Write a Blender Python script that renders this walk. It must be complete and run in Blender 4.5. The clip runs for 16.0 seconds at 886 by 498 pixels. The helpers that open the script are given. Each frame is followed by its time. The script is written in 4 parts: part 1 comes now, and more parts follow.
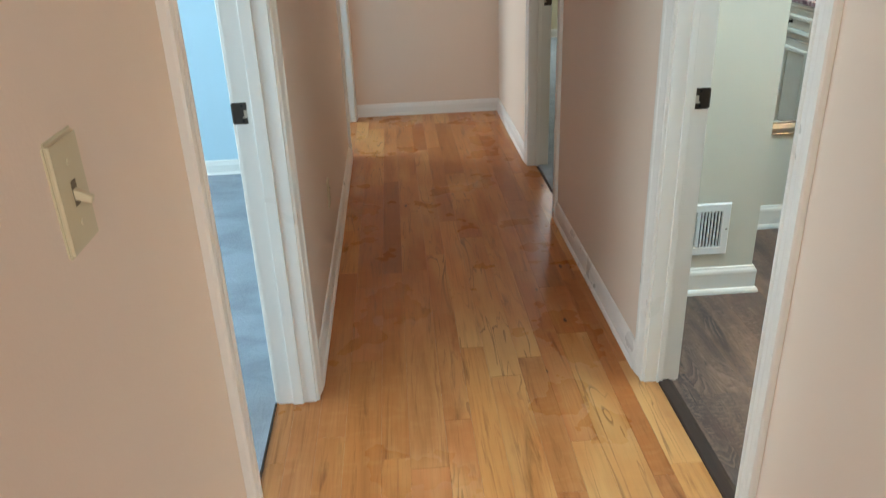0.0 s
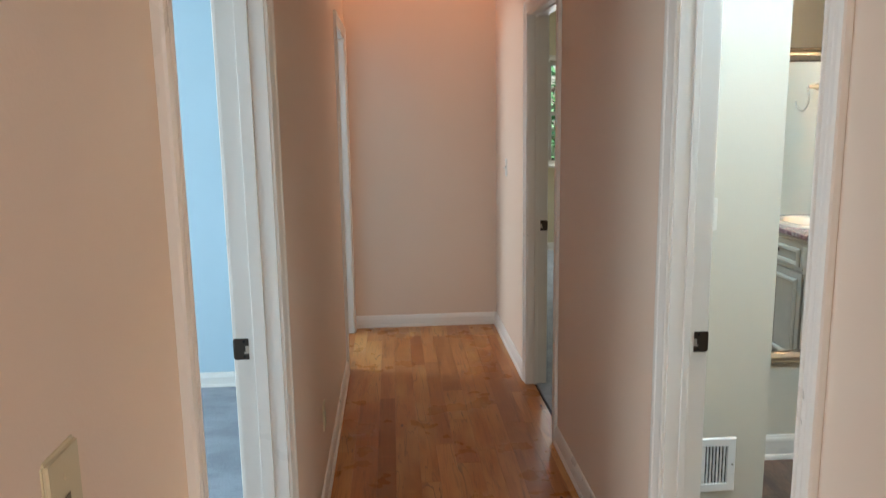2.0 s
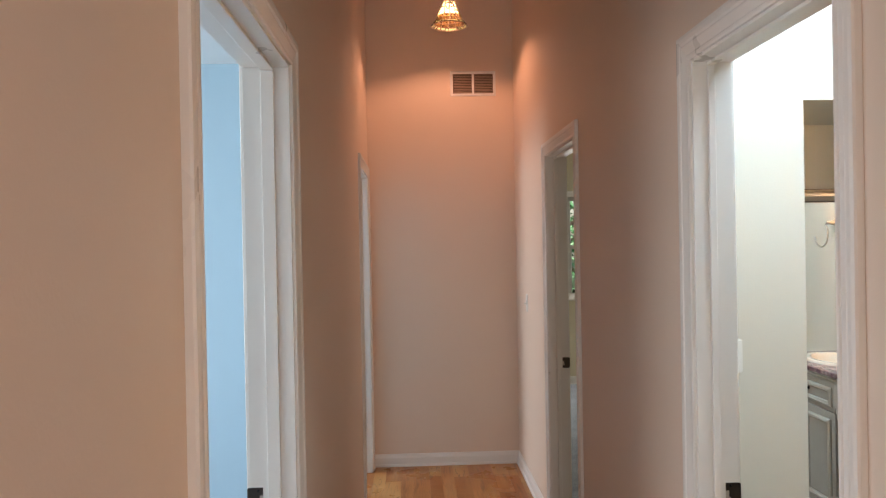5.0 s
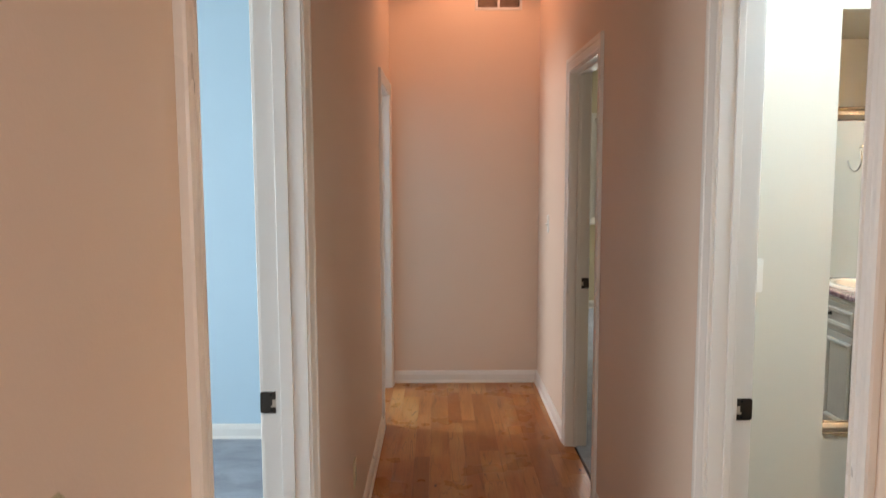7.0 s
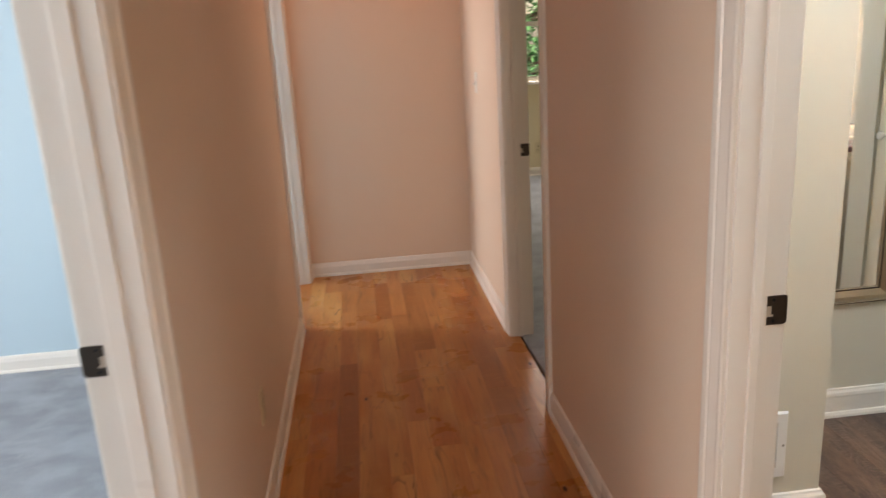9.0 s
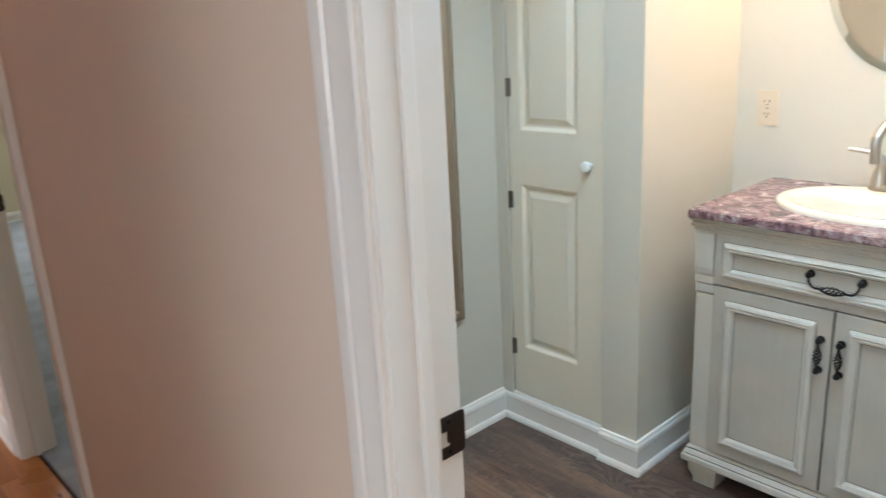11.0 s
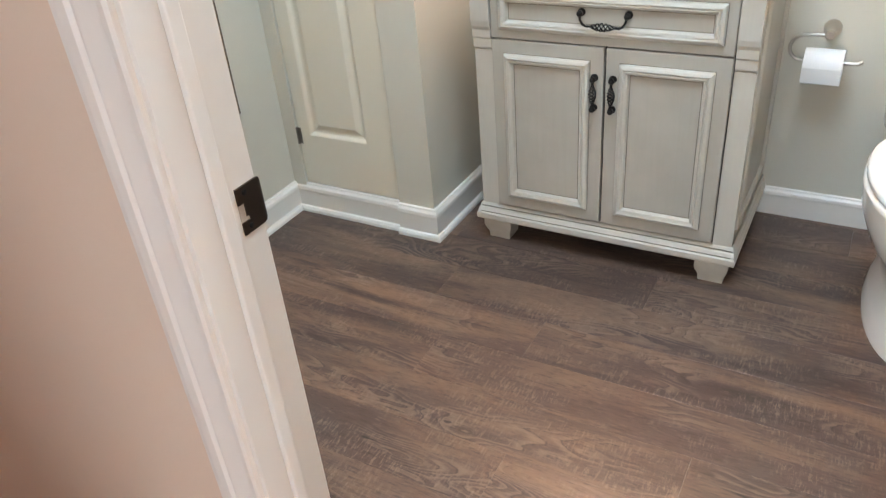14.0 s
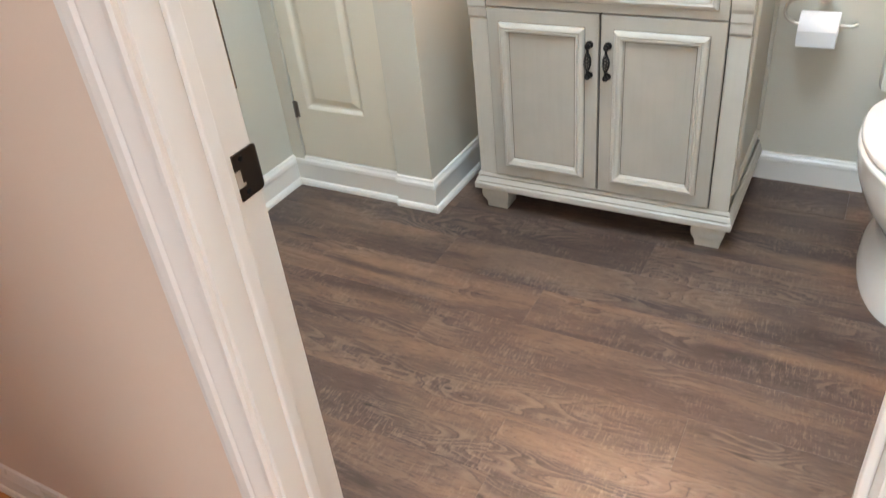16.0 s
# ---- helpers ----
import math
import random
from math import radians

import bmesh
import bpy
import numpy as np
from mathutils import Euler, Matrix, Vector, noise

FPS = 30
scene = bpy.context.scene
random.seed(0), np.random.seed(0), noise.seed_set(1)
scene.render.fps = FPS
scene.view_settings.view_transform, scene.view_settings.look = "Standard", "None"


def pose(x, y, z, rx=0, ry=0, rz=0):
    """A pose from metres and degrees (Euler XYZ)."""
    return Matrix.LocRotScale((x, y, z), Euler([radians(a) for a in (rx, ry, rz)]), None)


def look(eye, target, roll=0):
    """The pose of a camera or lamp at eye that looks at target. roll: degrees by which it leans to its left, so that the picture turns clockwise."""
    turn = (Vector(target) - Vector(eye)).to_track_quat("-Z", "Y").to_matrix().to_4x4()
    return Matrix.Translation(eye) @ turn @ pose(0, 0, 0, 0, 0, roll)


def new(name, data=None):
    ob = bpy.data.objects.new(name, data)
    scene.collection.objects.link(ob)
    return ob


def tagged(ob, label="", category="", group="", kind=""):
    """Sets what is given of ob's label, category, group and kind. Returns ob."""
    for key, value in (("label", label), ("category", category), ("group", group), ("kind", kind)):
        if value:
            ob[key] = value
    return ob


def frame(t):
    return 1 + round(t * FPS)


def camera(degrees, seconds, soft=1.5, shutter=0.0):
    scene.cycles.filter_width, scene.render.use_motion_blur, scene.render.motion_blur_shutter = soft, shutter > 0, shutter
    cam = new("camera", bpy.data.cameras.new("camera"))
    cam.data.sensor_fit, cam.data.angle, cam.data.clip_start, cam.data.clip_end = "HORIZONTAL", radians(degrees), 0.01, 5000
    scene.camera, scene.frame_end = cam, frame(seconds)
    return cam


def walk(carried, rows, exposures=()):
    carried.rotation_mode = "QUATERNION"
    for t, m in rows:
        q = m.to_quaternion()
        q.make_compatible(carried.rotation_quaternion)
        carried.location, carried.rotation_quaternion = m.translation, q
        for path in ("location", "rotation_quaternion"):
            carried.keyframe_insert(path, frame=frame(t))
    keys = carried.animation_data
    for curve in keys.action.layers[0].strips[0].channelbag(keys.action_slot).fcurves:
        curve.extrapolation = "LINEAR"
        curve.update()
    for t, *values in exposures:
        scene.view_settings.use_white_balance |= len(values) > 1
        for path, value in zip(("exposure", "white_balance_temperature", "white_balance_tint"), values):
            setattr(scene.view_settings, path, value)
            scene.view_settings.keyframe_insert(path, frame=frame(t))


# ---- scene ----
cam = camera(60.4, 16.0, soft=1.2, shutter=0.4)
PATH = [
    (0, (-0.028, 0.213, 1.443), (0.066, 2.026, 0.603), -2.2),
    (0.5, (-0.025, 0.223, 1.469), (0.094, 2.087, 0.753), -2.5),
    (1, (-0.024, 0.232, 1.497), (0.118, 2.141, 0.916), -1.8),
    (1.5, (-0.03, 0.24, 1.524), (0.114, 2.18, 1.061), -1.3),
    (2, (-0.035, 0.247, 1.55), (0.092, 2.212, 1.199), -0.9),
    (2.5, (-0.037, 0.262, 1.571), (0.068, 2.247, 1.346), -0.6),
    (3, (-0.035, 0.259, 1.581), (0.061, 2.252, 1.44), -0.8),
    (3.5, (-0.033, 0.261, 1.583), (0.056, 2.257, 1.493), -1.0),
    (4, (-0.033, 0.255, 1.591), (0.051, 2.252, 1.536), -1.2),
    (4.2, (-0.032, 0.252, 1.591), (0.049, 2.25, 1.557), -1.2),
    (6.3, (-0.028, 0.245, 1.587), (0.045, 2.244, 1.58), -0.7),
    (6.5, (-0.02, 0.251, 1.582), (0.038, 2.249, 1.52), -0.6),
    (7, (0.003, 0.278, 1.548), (0.012, 2.267, 1.34), -0.2),
    (7.5, (0.054, 0.323, 1.506), (-0.015, 2.292, 1.16), -0.4),
    (8, (0.057, 0.455, 1.462), (-0.041, 2.399, 1.0), -1.4),
    (8.5, (0.028, 0.709, 1.453), (0.016, 2.638, 0.924), -2.5),
    (9, (0.046, 0.937, 1.452), (0.237, 2.854, 0.915), -3.3),
    (9.5, (0.087, 1.188, 1.453), (0.525, 3.064, 0.915), -3.5),
    (10, (0.13, 1.379, 1.44), (0.865, 3.154, 0.881), -2.9),
    (10.2, (0.156, 1.458, 1.43), (1.027, 3.168, 0.867), -3.0),
    (12.3, (0.25, 1.615, 1.407), (1.803, 2.678, 0.731), -3.3),
    (12.5, (0.253, 1.616, 1.398), (1.805, 2.647, 0.67), -3.5),
    (13, (0.259, 1.63, 1.361), (1.776, 2.583, 0.471), -3.7),
    (13.5, (0.259, 1.633, 1.341), (1.73, 2.545, 0.34), -4.5),
    (14, (0.26, 1.637, 1.32), (1.701, 2.52, 0.251), -5.4),
    (14.5, (0.258, 1.639, 1.306), (1.66, 2.503, 0.172), -6.3),
    (15, (0.254, 1.635, 1.298), (1.625, 2.49, 0.12), -7.3),
    (15.5, (0.25, 1.63, 1.297), (1.605, 2.485, 0.101), -7.8),
    (16, (0.244, 1.62, 1.316), (1.65, 2.493, 0.193), -6.6),
]
# seconds, stops, kelvin, tint
EXPOSURES = [(0.0, 0.42, 6350, 4), (2.0, 0.18, 6650, 11), (4.0, 0.02, 6950, 19), (6.4, 0.04, 7150, 19), (7.2, 0.2, 7300, 19), (8.0, 0.22, 7250, 20), (8.8, 0.22, 8500, 27), (9.5, 0.56, 7000, 19), (10.2, 0.54, 6600, 16), (12.5, 0.12, 6700, 18), (13.5, 0.5, 6950, 21), (15.0, 0.78, 7250, 22), (16.0, 0.78, 7250, 22)]
walk(cam, [(t, look(eye, target, roll)) for t, eye, target, roll in PATH], EXPOSURES)

# ---------------------------------------------------------------- world and lights
SUN_ELEVATION, SUN_AZIMUTH = radians(43.5), radians(162)
world = bpy.data.worlds.new("sky")
world.use_nodes = True
scene.world = world
sky = world.node_tree.nodes.new("ShaderNodeTexSky")
sky.sky_type, sky.sun_disc = "NISHITA", False
sky.sun_elevation, sky.sun_rotation = SUN_ELEVATION, SUN_AZIMUTH
background = world.node_tree.nodes["Background"]
background.inputs[1].default_value = 0.15
world.node_tree.links.new(sky.outputs[0], background.inputs[0])

sun = new("sun", bpy.data.lights.new("sun", "SUN"))
sun.data.energy, sun.data.angle, sun.data.color = 5.0, radians(0.5), (1.0, 0.95, 0.86)
sun.matrix_world = look((0, 0, 20), (-3, 9, 11))

DAY = (0.82, 0.92, 1.0)
ROOM_HEIGHT = 2.615


def window_lamp(name, at, towards, width, height, watts, colour=DAY):
    lamp = new(name, bpy.data.lights.new(name, "AREA"))
    lamp.data.shape, lamp.data.size, lamp.data.size_y = "RECTANGLE", width, height
    lamp.data.energy, lamp.data.color = watts, colour
    lamp.matrix_world = look(at, towards)
    return lamp


def bulb(name, at, watts, colour, radius=0.02):
    lamp = new(name, bpy.data.lights.new(name, "POINT"))
    lamp.data.energy, lamp.data.color, lamp.data.shadow_soft_size = watts, colour, radius
    lamp.location = at
    return lamp


window_lamp("bedroom_daylight", (-3.62, 1.1, 1.45), (-0.4, 1.9, 1.3), 1.4, 1.2, 44)
window_lamp("bedroom_daylight", (-3.62, 3.3, 1.45), (-0.4, 2.0, 1.3), 1.2, 1.2, 50)
window_lamp("far_bedroom_daylight", (-3.55, 5.9, 1.45), (-1.0, 5.3, 1.0), 1.3, 1.2, 85)
window_lamp("green_room_daylight", (2.3, 8.45, 1.5), (1.9, 6.0, 1.0), 1.1, 1.1, 36, (0.85, 0.93, 0.95))
window_lamp("bathroom_skylight", (1.30, 2.02, ROOM_HEIGHT), (1.30, 2.021, 0.0), 0.86, 0.96, 36, (0.52, 0.785, 1.0))
# Unseen fill lamps behind the walk's start, added to brighten the hall walls.
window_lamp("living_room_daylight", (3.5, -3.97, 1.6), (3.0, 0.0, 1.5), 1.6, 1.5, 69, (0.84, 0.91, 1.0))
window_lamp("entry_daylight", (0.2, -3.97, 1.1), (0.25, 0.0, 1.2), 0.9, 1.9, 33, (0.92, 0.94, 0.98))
bulb("pendant_bulb", (0.228, 5.15, 3.043), 16, (1.0, 0.49, 0.30))
for vanity_y in (2.07, 2.252, 2.434):
    bulb("vanity_bulb", (2.49, vanity_y, 1.955), 8.5, (1.0, 0.66, 0.38), 0.035)


# ---------------------------------------------------------------- materials
def material(name, colour=(0.8, 0.8, 0.8), rough=0.5, metal=0.0, coat=0.0, spec=0.5):
    m = bpy.data.materials.new(name)
    m.use_nodes = True
    b = m.node_tree.nodes["Principled BSDF"]
    b.inputs["Base Color"].default_value = (*colour, 1)
    b.inputs["Roughness"].default_value = rough
    b.inputs["Metallic"].default_value = metal
    b.inputs["Coat Weight"].default_value = coat
    b.inputs["Specular IOR Level"].default_value = spec
    return m


class Nodes:
    """Short hand for one material's node tree."""

    def __init__(self, m):
        self.t, self.b = m.node_tree, m.node_tree.nodes["Principled BSDF"]

    def put(self, kind, **values):
        n = self.t.nodes.new(kind)
        for k, v in values.items():
            n.inputs[k.replace("_", " ")].default_value = v
        return n

    def wire(self, a, b):
        self.t.links.new(a, b)

    def place(self, scale=(1, 1, 1), shift=None, world_space=True):
        """Position, stretched; shift: a socket that is added first."""
        src = self.put("ShaderNodeNewGeometry").outputs["Position"] if world_space else self.put("ShaderNodeTexCoord").outputs["Object"]
        if shift is not None:
            add = self.put("ShaderNodeVectorMath")
            self.wire(src, add.inputs[0])
            self.wire(shift, add.inputs[1])
            src = add.outputs[0]
        mul = self.put("ShaderNodeVectorMath")
        mul.operation = "MULTIPLY"
        self.wire(src, mul.inputs[0])
        mul.inputs[1].default_value = scale
        return mul.outputs[0]

    def noise(self, vector, scale=1.0, detail=3.0, rough=0.55, warp=0.0):
        n = self.put("ShaderNodeTexNoise", Scale=scale, Detail=detail, Roughness=rough, Distortion=warp)
        self.wire(vector, n.inputs["Vector"])
        return n.outputs["Fac"]

    def ramp(self, fac, *stops):
        r = self.put("ShaderNodeValToRGB")
        els = r.color_ramp.elements
        while len(els) < len(stops):
            els.new(0.5)
        for e, (p, c) in zip(els, stops):
            e.position = p
            e.color = (*c, 1) if len(c) == 3 else c
        self.wire(fac, r.inputs[0])
        return r.outputs[0]

    def mix(self, a, b, fac, mode="MIX"):
        n = self.put("ShaderNodeMix")
        n.data_type, n.blend_type = "RGBA", mode
        for socket, v in ((n.inputs[0], fac), (n.inputs[6], a), (n.inputs[7], b)):
            if isinstance(v, (tuple, float, int)):
                socket.default_value = (*v, 1) if isinstance(v, tuple) else v
            else:
                self.wire(v, socket)
        return n.outputs[2]

    def math(self, op, a, b=0.0):
        n = self.put("ShaderNodeMath")
        n.operation = op
        for socket, v in zip(n.inputs, (a, b)):
            if isinstance(v, (float, int)):
                socket.default_value = v
            else:
                self.wire(v, socket)
        return n.outputs[0]

    def bump(self, height, strength=0.2, distance=0.002):
        n = self.put("ShaderNodeBump", Strength=strength, Distance=distance)
        self.wire(height, n.inputs["Height"])
        self.wire(n.outputs[0], self.b.inputs["Normal"])

    def colour(self, socket):
        self.wire(socket, self.b.inputs["Base Color"])

    def roughness(self, socket):
        self.wire(socket, self.b.inputs["Roughness"])


def grey(v):
    return (v, v, v)


def paint(name, colour, rough=0.55, grain=160, relief=0.25):
    """Rolled wall paint: fine orange peel, faint large clouding."""
    m = material(name, colour, rough, spec=0.35)
    n = Nodes(m)
    p = n.place()
    big = n.noise(p, 1.3, 3)
    n.colour(n.mix(tuple(c * 0.95 for c in colour), tuple(min(1, c * 1.03) for c in colour), big))
    peel = n.noise(p, grain, 2)
    wave = n.noise(p, 9, 2)
    n.bump(n.math("ADD", peel, n.math("MULTIPLY", wave, 1.6)), relief, 0.0012)
    n.roughness(n.ramp(big, (0.3, grey(rough - 0.05)), (0.7, grey(rough + 0.07))))
    return m


def gloss_paint(name, colour, rough=0.32, dirt=(0.62, 0.60, 0.55)):
    """Sprayed trim enamel with faint rubbed dirt."""
    m = material(name, colour, rough)
    n = Nodes(m)
    p = n.place()
    soil = n.ramp(n.noise(p, 11, 4, 0.6), (0.60, grey(0.0)), (0.85, grey(0.10)))
    n.colour(n.mix(colour, dirt, soil))
    n.roughness(n.ramp(n.noise(p, 5, 3), (0.3, grey(rough - 0.06)), (0.7, grey(rough + 0.10))))
    return m


def maple():
    m = material("spalted_maple", rough=0.3, spec=0.25)
    n = Nodes(m)
    rnd = n.put("ShaderNodeObjectInfo").outputs["Random"]
    shift = n.put("ShaderNodeCombineXYZ")
    n.wire(n.math("MULTIPLY", rnd, 37.0), shift.inputs[0])
    n.wire(n.math("MULTIPLY", rnd, 91.0), shift.inputs[1])
    n.wire(n.math("MULTIPLY", rnd, 13.0), shift.inputs[2])
    s = shift.outputs[0]
    tone = n.ramp(rnd, (0.0, (0.35, 0.118, 0.030)), (0.12, (0.54, 0.245, 0.082)), (0.25, (0.41, 0.150, 0.044)), (0.38, (0.60, 0.285, 0.105)), (0.50, (0.27, 0.085, 0.020)), (0.62, (0.50, 0.200, 0.070)), (0.74, (0.38, 0.132, 0.034)), (0.87, (0.57, 0.270, 0.086)), (1.0, (0.44, 0.165, 0.048)))
    # broad soft clouds of redder and paler wood
    cloud = n.noise(n.place((9, 1.5, 9), s), 1.0, 4, 0.55, 0.4)
    c = n.mix(tone, (0.30, 0.105, 0.028), n.ramp(cloud, (0.46, grey(0)), (0.72, grey(0.55))))
    blush = n.noise(n.place((13, 1.3, 13), s), 1.0, 3, 0.5, 0.3)
    c = n.mix(c, (0.60, 0.33, 0.125), n.ramp(blush, (0.52, grey(0)), (0.74, grey(0.45))))
    # short cross-lit curl and fine pores
    curl = n.noise(n.place((14, 30, 14), s), 1.0, 2, 0.5, 0.6)
    c = n.mix(c, (0.54, 0.28, 0.10), n.ramp(curl, (0.50, grey(0)), (0.72, grey(0.22))))
    grain = n.noise(n.place((140, 4.5, 140), s), 1.0, 4, 0.65, 0.2)
    c = n.mix(c, (0.24, 0.090, 0.025), n.ramp(grain, (0.48, grey(0)), (0.76, grey(0.45))))
    # brown heart streaks that run along a board and fade out
    heart = n.noise(n.place((30, 2.2, 30), s), 1.0, 5, 0.65, 0.6)
    c = n.mix(c, (0.17, 0.058, 0.018), n.ramp(heart, (0.56, grey(0)), (0.70, grey(0.7))))
    # pale sapwood with wandering dark spalting lines, on some boards only
    contour = n.noise(n.place((17, 1.5, 17), s), 1.0, 2, 0.45, 0.5)
    lines = n.ramp(n.math("FRACT", n.math("MULTIPLY", contour, 6.0)), (0.0, grey(0.9)), (0.05, grey(0.75)), (0.13, grey(0)))
    where = n.ramp(n.noise(n.place((7, 1.9, 7), s), 1.0, 2, 0.5, 0.2), (0.38, grey(0)), (0.68, grey(1)))
    some = n.ramp(n.math("FRACT", n.math("MULTIPLY", rnd, 7.31)), (0.58, grey(0)), (0.60, grey(0.95)))
    pale = n.mix(where, some, 1.0, "MULTIPLY")
    c = n.mix(c, (0.66, 0.40, 0.16), n.math("MULTIPLY", pale, 0.62))
    c = n.mix(c, (0.13, 0.055, 0.022), n.mix(lines, pale, 1.0, "MULTIPLY"))
    # scattered small knots with a dark heart
    fleck = n.put("ShaderNodeTexVoronoi", Scale=1.0)
    n.wire(n.place((7, 2.6, 7), s), fleck.inputs["Vector"])
    ring = n.math("ADD", fleck.outputs["Distance"], n.math("MULTIPLY", n.noise(n.place((70, 25, 70), s), 1.0, 3), 0.05))
    c = n.mix(c, (0.30, 0.12, 0.04), n.ramp(ring, (0.05, grey(0.4)), (0.12, grey(0.0))))
    c = n.mix(c, (0.05, 0.02, 0.01), n.ramp(ring, (0.058, grey(0.95)), (0.075, grey(0.0))))
    n.colour(c)
    n.roughness(n.ramp(n.noise(n.place((3, 3, 3)), 1.0, 4), (0.3, grey(0.24)), (0.7, grey(0.36))))
    n.bump(n.math("ADD", grain, n.math("MULTIPLY", n.noise(n.place((9, 2, 9), s), 1.0, 2), 0.15)), 0.04, 0.001)
    return m


def vinyl():
    m = material("dark_oak_vinyl", rough=0.45)
    n = Nodes(m)
    rnd = n.put("ShaderNodeObjectInfo").outputs["Random"]
    shift = n.put("ShaderNodeCombineXYZ")
    n.wire(n.math("MULTIPLY", rnd, 53.0), shift.inputs[0])
    n.wire(n.math("MULTIPLY", rnd, 71.0), shift.inputs[1])
    n.wire(n.math("MULTIPLY", rnd, 19.0), shift.inputs[2])
    s = shift.outputs[0]
    tone = n.ramp(rnd, (0.0, (0.084, 0.052, 0.042)), (0.35, (0.107, 0.066, 0.053)), (0.7, (0.088, 0.057, 0.048)), (1.0, (0.119, 0.073, 0.055)))
    # long soft bands of tan and of smoky grey
    cloud = n.noise(n.place((8, 1.3, 8), s), 1.0, 4, 0.55, 0.6)
    c = n.mix(tone, (0.226, 0.134, 0.090), n.ramp(cloud, (0.44, grey(0)), (0.68, grey(0.9))))
    shade = n.noise(n.place((13, 1.6, 13), s), 1.0, 4, 0.55, 0.5)
    c = n.mix(c, (0.036, 0.025, 0.025), n.ramp(shade, (0.50, grey(0)), (0.70, grey(0.85))))
    # cathedral figure: nested long loops in places along each plank
    contour = n.noise(n.place((9.5, 2.3, 9.5), s), 1.0, 2, 0.35, 0.35)
    wave = n.math("FRACT", n.math("ADD", n.math("MULTIPLY", contour, 21.0), n.math("MULTIPLY", n.noise(n.place((70, 30, 70), s), 1.0, 3), 0.5)))
    where = n.ramp(n.noise(n.place((6, 2.4, 6), s), 1.0, 2), (0.50, grey(0)), (0.60, grey(0.75)))
    pale = n.ramp(wave, (0.30, grey(0)), (0.62, grey(0.75)), (0.80, grey(0.65)), (0.90, grey(0)))
    c = n.mix(c, (0.239, 0.161, 0.123), n.mix(pale, where, 1.0, "MULTIPLY"))
    edge = n.ramp(wave, (0.84, grey(0)), (0.92, grey(0.8)), (1.0, grey(0)))
    c = n.mix(c, (0.029, 0.020, 0.017), n.mix(edge, where, 1.0, "MULTIPLY"))
    # worn pale saw marks across, in patches
    cross = n.noise(n.place((34, 150, 34), s), 1.0, 5, 0.75, 0.5)
    patch = n.ramp(n.noise(n.place((14, 4, 14), s), 1.0, 4, 0.65), (0.45, grey(0)), (0.62, grey(1)))
    c = n.mix(c, (0.287, 0.199, 0.153), n.mix(n.ramp(cross, (0.50, grey(0)), (0.62, grey(0.60))), patch, 1.0, "MULTIPLY"))
    pores = n.noise(n.place((260, 22, 260), s), 1.0, 5, 0.75)
    c = n.mix(c, (0.026, 0.018, 0.015), n.ramp(pores, (0.50, grey(0)), (0.70, grey(0.7))))
    c = n.mix(c, (0.270, 0.184, 0.142), n.ramp(n.noise(n.place((190, 26, 190), s), 1.0, 4, 0.7), (0.56, grey(0)), (0.76, grey(0.5))))
    # a few short dark checks
    crack = n.noise(n.place((46, 3.2, 46), s), 1.0, 3, 0.6, 0.4)
    c = n.mix(c, (0.012, 0.009, 0.009), n.ramp(crack, (0.69, grey(0)), (0.74, grey(0.8))))
    n.colour(c)
    n.bump(n.math("ADD", pores, cross), 0.25, 0.0008)
    n.roughness(n.ramp(pores, (0.3, grey(0.27)), (0.7, grey(0.40))))
    return m


def carpet(name, colour):
    m = material(name, colour, 0.95, spec=0.1)
    n = Nodes(m)
    p = n.place()
    sweep = n.noise(n.place((4.5, 6.0, 1)), 1.0, 5, 0.6, 0.3)
    fibre = n.noise(p, 260, 3, 0.7)
    c = n.mix(tuple(v * 0.80 for v in colour), tuple(v * 1.15 for v in colour), n.ramp(sweep, (0.40, grey(0)), (0.62, grey(1))))
    c = n.mix(c, tuple(v * 0.45 for v in colour), n.ramp(fibre, (0.45, grey(0)), (0.75, grey(0.7))))
    n.colour(c)
    n.bump(n.math("ADD", fibre, n.math("MULTIPLY", n.noise(p, 60, 3), 1.5)), 0.8, 0.004)
    m.node_tree.nodes["Principled BSDF"].inputs["Sheen Weight"].default_value = 0.3
    return m


def glazed_paint(name, base):
    """Off-white cabinet paint with brown-grey glaze left in streaks."""
    m = material(name, base, 0.38)
    n = Nodes(m)
    streak = n.noise(n.place((70, 70, 4)), 1.0, 4, 0.65)
    cloud = n.noise(n.place(), 9, 3)
    c = n.mix(base, tuple(v * 0.82 for v in base), n.ramp(streak, (0.45, grey(0)), (0.80, grey(0.32))))
    c = n.mix(c, tuple(v * 1.22 for v in base), n.ramp(cloud, (0.4, grey(0)), (0.7, grey(0.35))))
    n.colour(c)
    n.bump(streak, 0.12, 0.001)
    return m


def rose_granite():
    m = material("rose_granite", rough=0.14)
    n = Nodes(m)
    p = n.place()
    c = n.ramp(n.noise(p, 17, 8, 0.74, 1.2), (0.34, (0.055, 0.028, 0.036)), (0.44, (0.185, 0.100, 0.112)), (0.53, (0.275, 0.178, 0.185)), (0.66, (0.55, 0.47, 0.46)))
    c = n.mix(c, (0.62, 0.52, 0.50), n.ramp(n.noise(n.place((1.3, 1.1, 1)), 48, 6, 0.75, 0.8), (0.55, grey(0)), (0.66, grey(0.6))))
    c = n.mix(c, (0.050, 0.022, 0.032), n.ramp(n.noise(p, 38, 6, 0.78, 1.4), (0.53, grey(0)), (0.60, grey(0.9))))
    n.colour(c)
    n.roughness(n.ramp(n.noise(p, 60, 3), (0.3, grey(0.10)), (0.7, grey(0.24))))
    return m


